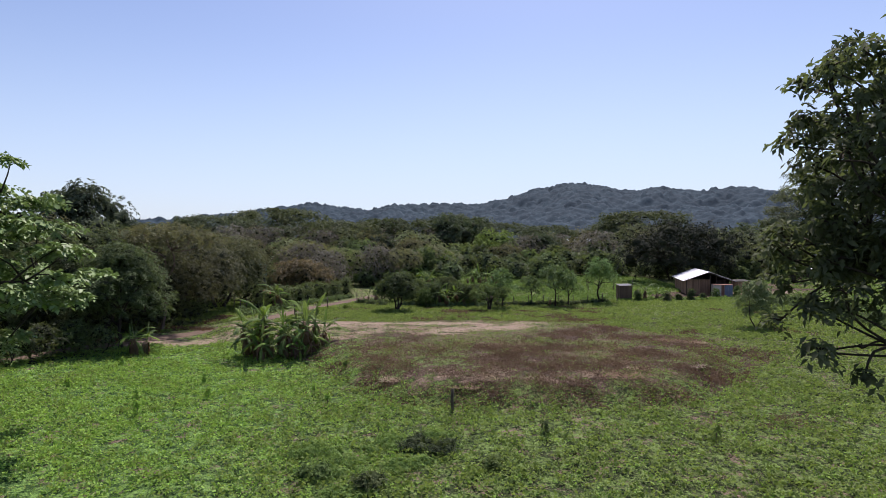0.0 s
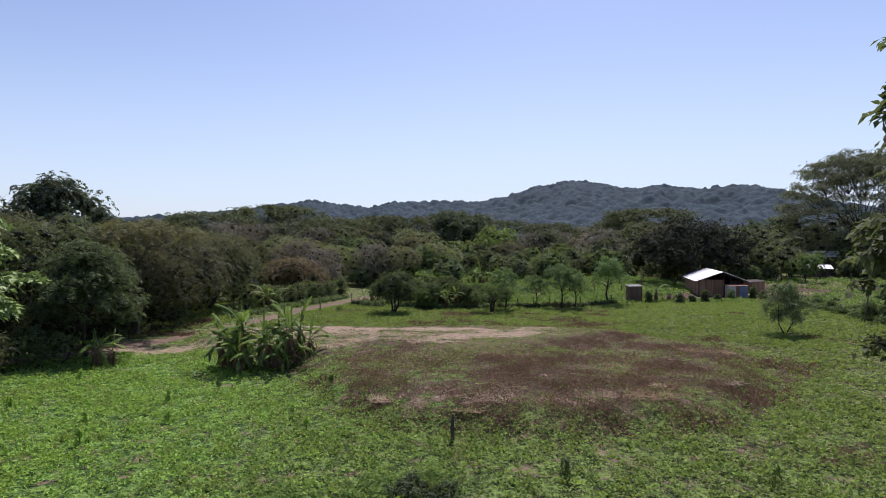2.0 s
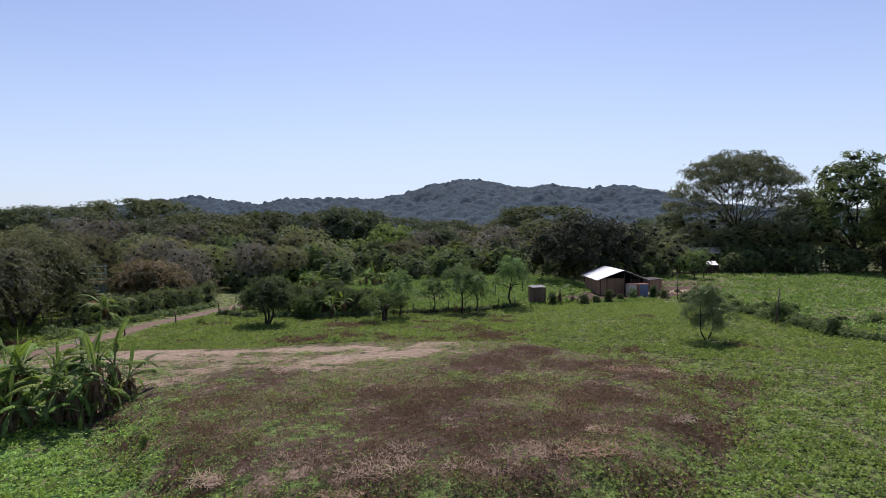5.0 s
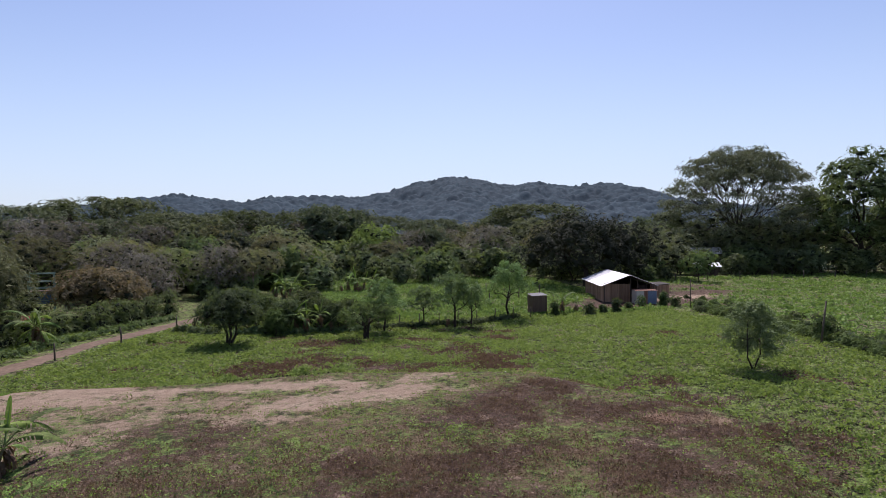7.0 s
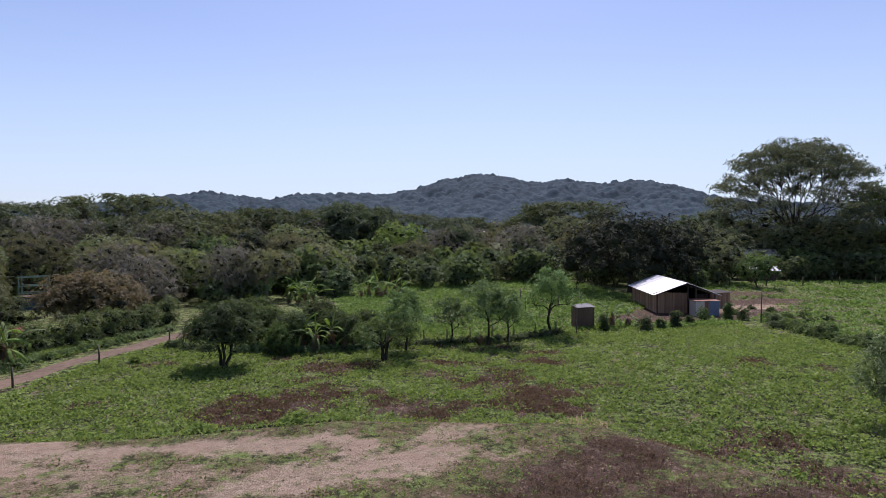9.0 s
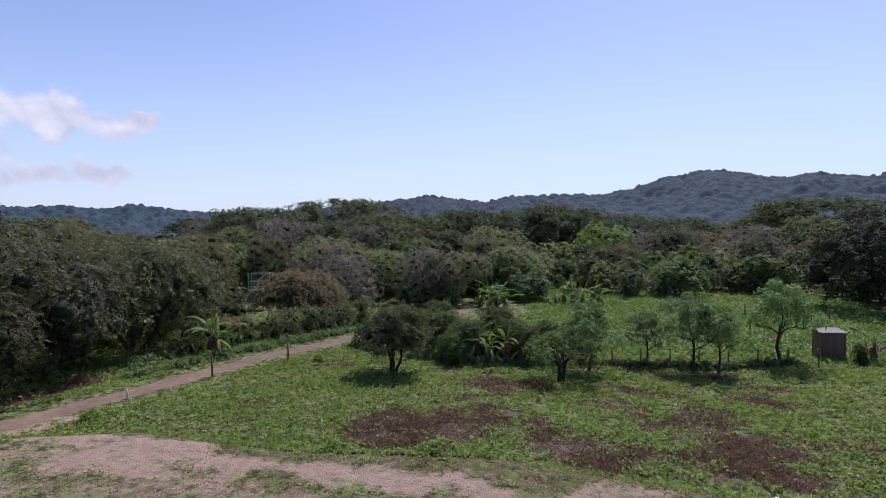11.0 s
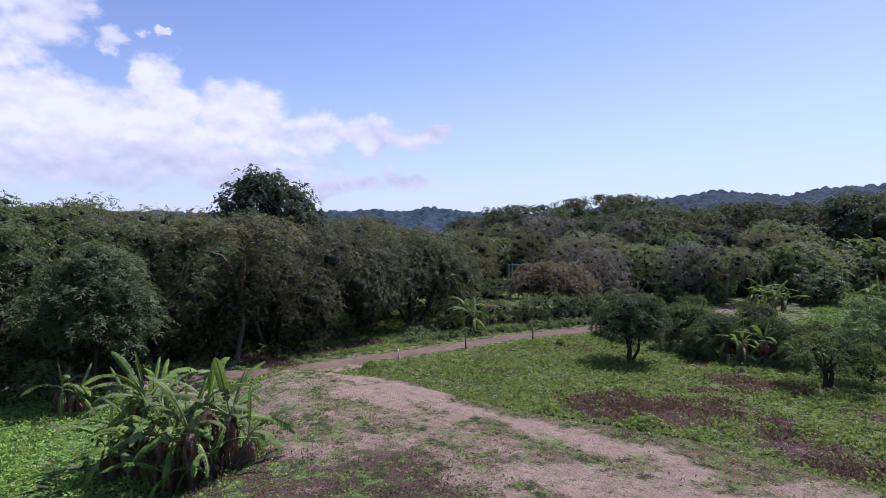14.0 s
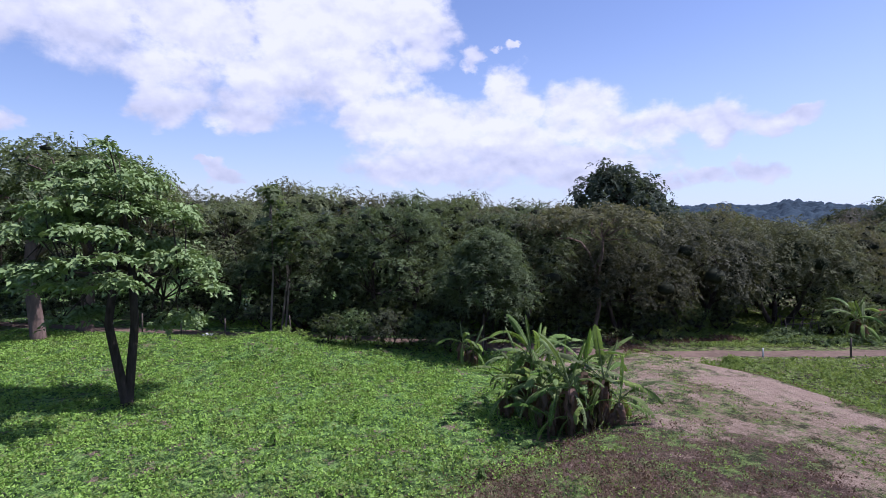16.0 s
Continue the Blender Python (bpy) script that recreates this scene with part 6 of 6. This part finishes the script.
def sapling(x, y, height, seed, leaf=None, label="knee-high green sapling in the grass"):
    height *= 0.7
    r = np.random.default_rng(seed)
    ob = thing("sapling", label, "sapling", (x, y, h(x, y)), 0, "saplings in the grass")
    b = Build()
    b.tube([(0, 0, -0.05), (0.03, 0, height * 0.6), (0.0, 0.04, height)], [0.018, 0.014, 0.006], 5)
    part("stem", b, POST, ob)
    f, n = Build(), 46
    z = r.uniform(0.25, 1.05, n) * height
    a = r.uniform(0, 6.283, n)
    q = 0.34 * height * (1.15 - 0.6 * z / height) * r.uniform(0.4, 1, n)
    pos = np.stack([q * np.cos(a), q * np.sin(a), z], -1)
    f.quads(leaf_quads(pos, unit(np.stack([np.cos(a), np.sin(a), 0 * a + 1.2], -1)), 0.26 * height + 0.06, 0.09 * height + 0.03, r, 0.5))
    part("foliage", f, leaf or LEAF_LUSH, ob)


for k, (x, y, q) in enumerate(((-9.9, 28.2, 0.7), (-4.4, 27.6, 0.65), (-17.6, 30.2, 0.7), (4.4, 23.2, 0.9), (10.3, 22.6, 0.9), (-11.9, 25.9, 0.9), (-17.5, 34.7, 0.75), (-13.2, 28.3, 0.6), (-11.3, 31.1, 0.7), (-5.4, 29.4, 0.6), (-4.6, 33.2, 0.6))):
    sapling(x, y, q, 360 + k, LEAF_BRIGHT if k in (3, 4, 10) else None)


def straw_tuft(x, y, size, seed):
    r = np.random.default_rng(seed)
    ob = thing("straw_tuft", "tuft of dry bleached grass stalks", "dry grass", (x, y, h(x, y)), 0, "straw tufts")
    b, n = Build(), 260
    a, q = r.uniform(0, 6.283, n), 1.7 * size * r.random(n) ** 0.7
    base = np.stack([q * np.cos(a), q * np.sin(a) * 0.7, 0 * a], -1)
    out = r.normal(0, 0.6, (n, 3)) * np.array([1, 1, 0]) + np.array([0, 0, 1]) * r.uniform(0.0, 0.2, (n, 1))
    tip = base + unit(out) * (0.12 + size * r.uniform(0.15, 0.5, (n, 1)))
    side = unit(np.cross(out, np.array([0, 0, 1.0]))) * 0.014
    b.quads(np.stack([base - side, base + side, tip + side * 0.4, tip - side * 0.4], 1))
    part("dry_grass", b, STRAW, ob)


for k, (x, y, q) in enumerate(((0.5, 30.3, 0.55), (2.8, 29.4, 0.7), (1.8, 28.4, 0.4), (7.3, 29.7, 0.7), (9.0, 29.4, 0.6), (-1.6, 29.9, 0.5), (13.3, 31.8, 0.5), (14.8, 38.9, 0.5), (16.2, 38.3, 0.45), (12.4, 48.2, 0.6), (5.1, 29.0, 0.35), (12.9, 48.9, 0.5), (3.5, 30.6, 0.4), (10.3, 31, 0.35))):
    straw_tuft(x, y, q, 380 + k)

# a white sack and a white pipe lying about
def sack():
    b = Build()
    lump(b, (0, 0, 0.14), 0.34, 0.5, np.random.default_rng(5), 0)
    tagged(part("sack", b, POST_WHITE), "white sack lying at the fence", "sack").location = (-28.2, 25.0, h(-28.2, 25.0))


sack()
pb = Build()
pb.tube([(0, 0, 0.04), (0.5, 0.35, 0.06)], [0.035, 0.035], 8)
tagged(part("pipe", pb, POST_WHITE), "short white pipe lying in the grass", "pipe").location = (11.3, 48.6, h(11.3, 48.6))


# ---- weeds and dry stalks ----
def carpet(name, label, count, per, seed, density, mat, length, width, lift, spread, up=0.5, blade=False, area=(-34, 38, -2, 76)):
    """Loose leaves in little tufts over the field; denser where the camera passes nearer."""
    r = np.random.default_rng(seed)
    n = count // per
    xs, ys = [], []
    while sum(len(q) for q in xs) < n:
        x, y = r.uniform(area[0], area[1], 40000), area[2] + (area[3] - area[2]) * r.random(40000) ** 1.12
        keep = r.random(40000) < density(x, y) * (smooth(-2, 14, y) * smooth(76, 70, y) * smooth(38, 33, x) if area[0] < 0 else 1.0)
        xs.append(x[keep])
        ys.append(y[keep])
    x, y = np.concatenate(xs)[:n], np.concatenate(ys)[:n]
    far = 0.82 + 0.14 * smooth(15, 50, np.hypot(x - 3, y - 14))
    far = far * (1 - 0.38 * smooth(-1.0, 1.0, inside(x, y, PAD)))
    x, y = np.repeat(x, per), np.repeat(y, per)
    far = np.repeat(far, per)
    x, y = x + r.normal(0, spread, len(x)), y + r.normal(0, spread, len(x))
    z = land(x, y) + lift * r.uniform(0.15, 1.0, len(x))
    pos = np.stack([x, y, z], -1)
    face = unit(r.normal(size=(len(x), 3)) * 0.55 + np.array([0, 0, 1.0]) * up)
    b = Build()
    if blade:
        tip = pos + unit(r.normal(size=(len(x), 3)) * np.array([1, 1, 0.3]) + np.array([0, 0, 0.45])) * (length * far)[:, None] * r.uniform(0.5, 1.2, (len(x), 1))
        side = unit(np.cross(tip - pos, np.array([0, 0, 1.0]))) * (width * far)[:, None]
        low = pos - np.array([0, 0, lift])
        b.quads(np.stack([low - side, low + side, tip + side * 0.3, tip - side * 0.3], 1))
    else:
        q = leaf_tris(pos, face, length, width, r)
        b.tris(pos[:, None] + (q - pos[:, None]) * far[:, None, None])
    tagged(part(name, b, mat), label, "weeds", kind="stuff")


def green_here(x, y):
    """How thick the green weeds stand."""
    g = 1 - np.clip(spots(x, y, BROWN, 2.6) * 1.05, 0, 0.86)
    g = g * (1 - np.clip(spots(x, y, SAND, 1.2, 11) * 1.6, 0, 1))
    g = g * (seg_dist(x, y, ROAD) > 1.7)
    g = g * (1 - 0.55 * smooth(-2.5, 1.5, inside(x, y, PAD)) * smooth(-22, -8, x))
    g = g * (0.5 + 0.5 * smooth(0.42, 0.58, fbm(x / 0.55, y / 0.55, 178, 2)))
    return g * (0.45 + 0.55 * smooth(0.38, 0.6, fbm(x / 1.5, y / 1.5, 77)))


def brown_here(x, y):
    return np.clip(spots(x, y, BROWN, 2.6), 0, 1) ** 1.5 * (0.12 + 0.88 * smooth(0.38, 0.62, fbm(x / 0.9, y / 0.9, 31)))


lush_here = lambda x, y: (0.12 + 0.88 * smooth(2, -12, x)) * smooth(44, 32, y + 0.3 * x)
pad_here = lambda x, y: (0.06 + 0.94 * smooth(41, 34, y)) * smooth(-2.0, 1.0, inside(x, y, PAD)) * smooth(-22, -10, x) * (1 - np.clip(spots(x, y, SAND, 1.2, 11) * 1.5, 0, 0.95)) * (0.15 + 0.85 * smooth(0.4, 0.6, fbm(x / 1.4, y / 1.4, 91)))
carpet("lush_weeds", "lush bright green weeds of the lower field", 140000, 8, 404, lambda x, y: green_here(x, y) * lush_here(x, y), LEAF_LUSH, 0.118, 0.092, 0.14, 0.16, 0.8)
carpet("field_weeds", "low leafy green weeds covering the field", 360000, 8, 401, lambda x, y: green_here(x, y) * (1 - 0.75 * lush_here(x, y)), LEAF_WEED, 0.130, 0.102, 0.19, 0.15, 0.75)
carpet("dry_stalks", "dry brown stalks of mown weeds", 64000, 6, 402, brown_here, DRY_BROWN, 0.24, 0.014, 0.03, 0.14, blade=True)
carpet("withered_weeds", "withered brown weeds in tufts on the cleared ground", 80000, 7, 407, lambda x, y: np.maximum(pad_here(x, y), 0.6 * brown_here(x, y)), DRY_BROWN, 0.14, 0.075, 0.13, 0.2, 0.5)
carpet("straw_litter", "bleached straw lying over the cleared ground", 22000, 7, 408, lambda x, y: pad_here(x, y) * smooth(0.5, 0.62, fbm(x / 2.6, y / 2.6, 13)), STRAW, 0.22, 0.011, 0.03, 0.16, blade=True)
carpet("grass_blades", "short green grass blades among the weeds", 16000, 4, 403, green_here, LEAF_WEED, 0.16, 0.012, 0.02, 0.10, blade=True)
clumpy = lambda x, y: smooth(0.5, 0.66, fbm(x / 2.2, y / 2.2, 55))
carpet("pasture_weeds", "taller weeds in clumps over the far pasture", 60000, 10, 405, lambda x, y: (0.25 + clumpy(x, y)) * (1 - np.clip(spots(x, y, BROWN) * 1.4, 0, 1)) * (x > 36 + 0.1 * (y - 45)), LEAF_PLOT, 0.27, 0.21, 0.32, 0.35, 0.7, area=(34, 115, 44, 104))
carpet("plot_weeds", "weeds in clumps over the fenced green plot", 44000, 10, 406, lambda x, y: (0.3 + clumpy(x, y)) * (1 - np.clip(spots(x, y, BROWN) * 1.4, 0, 1)), LEAF_PLOT, 0.25, 0.19, 0.30, 0.35, 0.7, area=(1, 36, 71, 112))
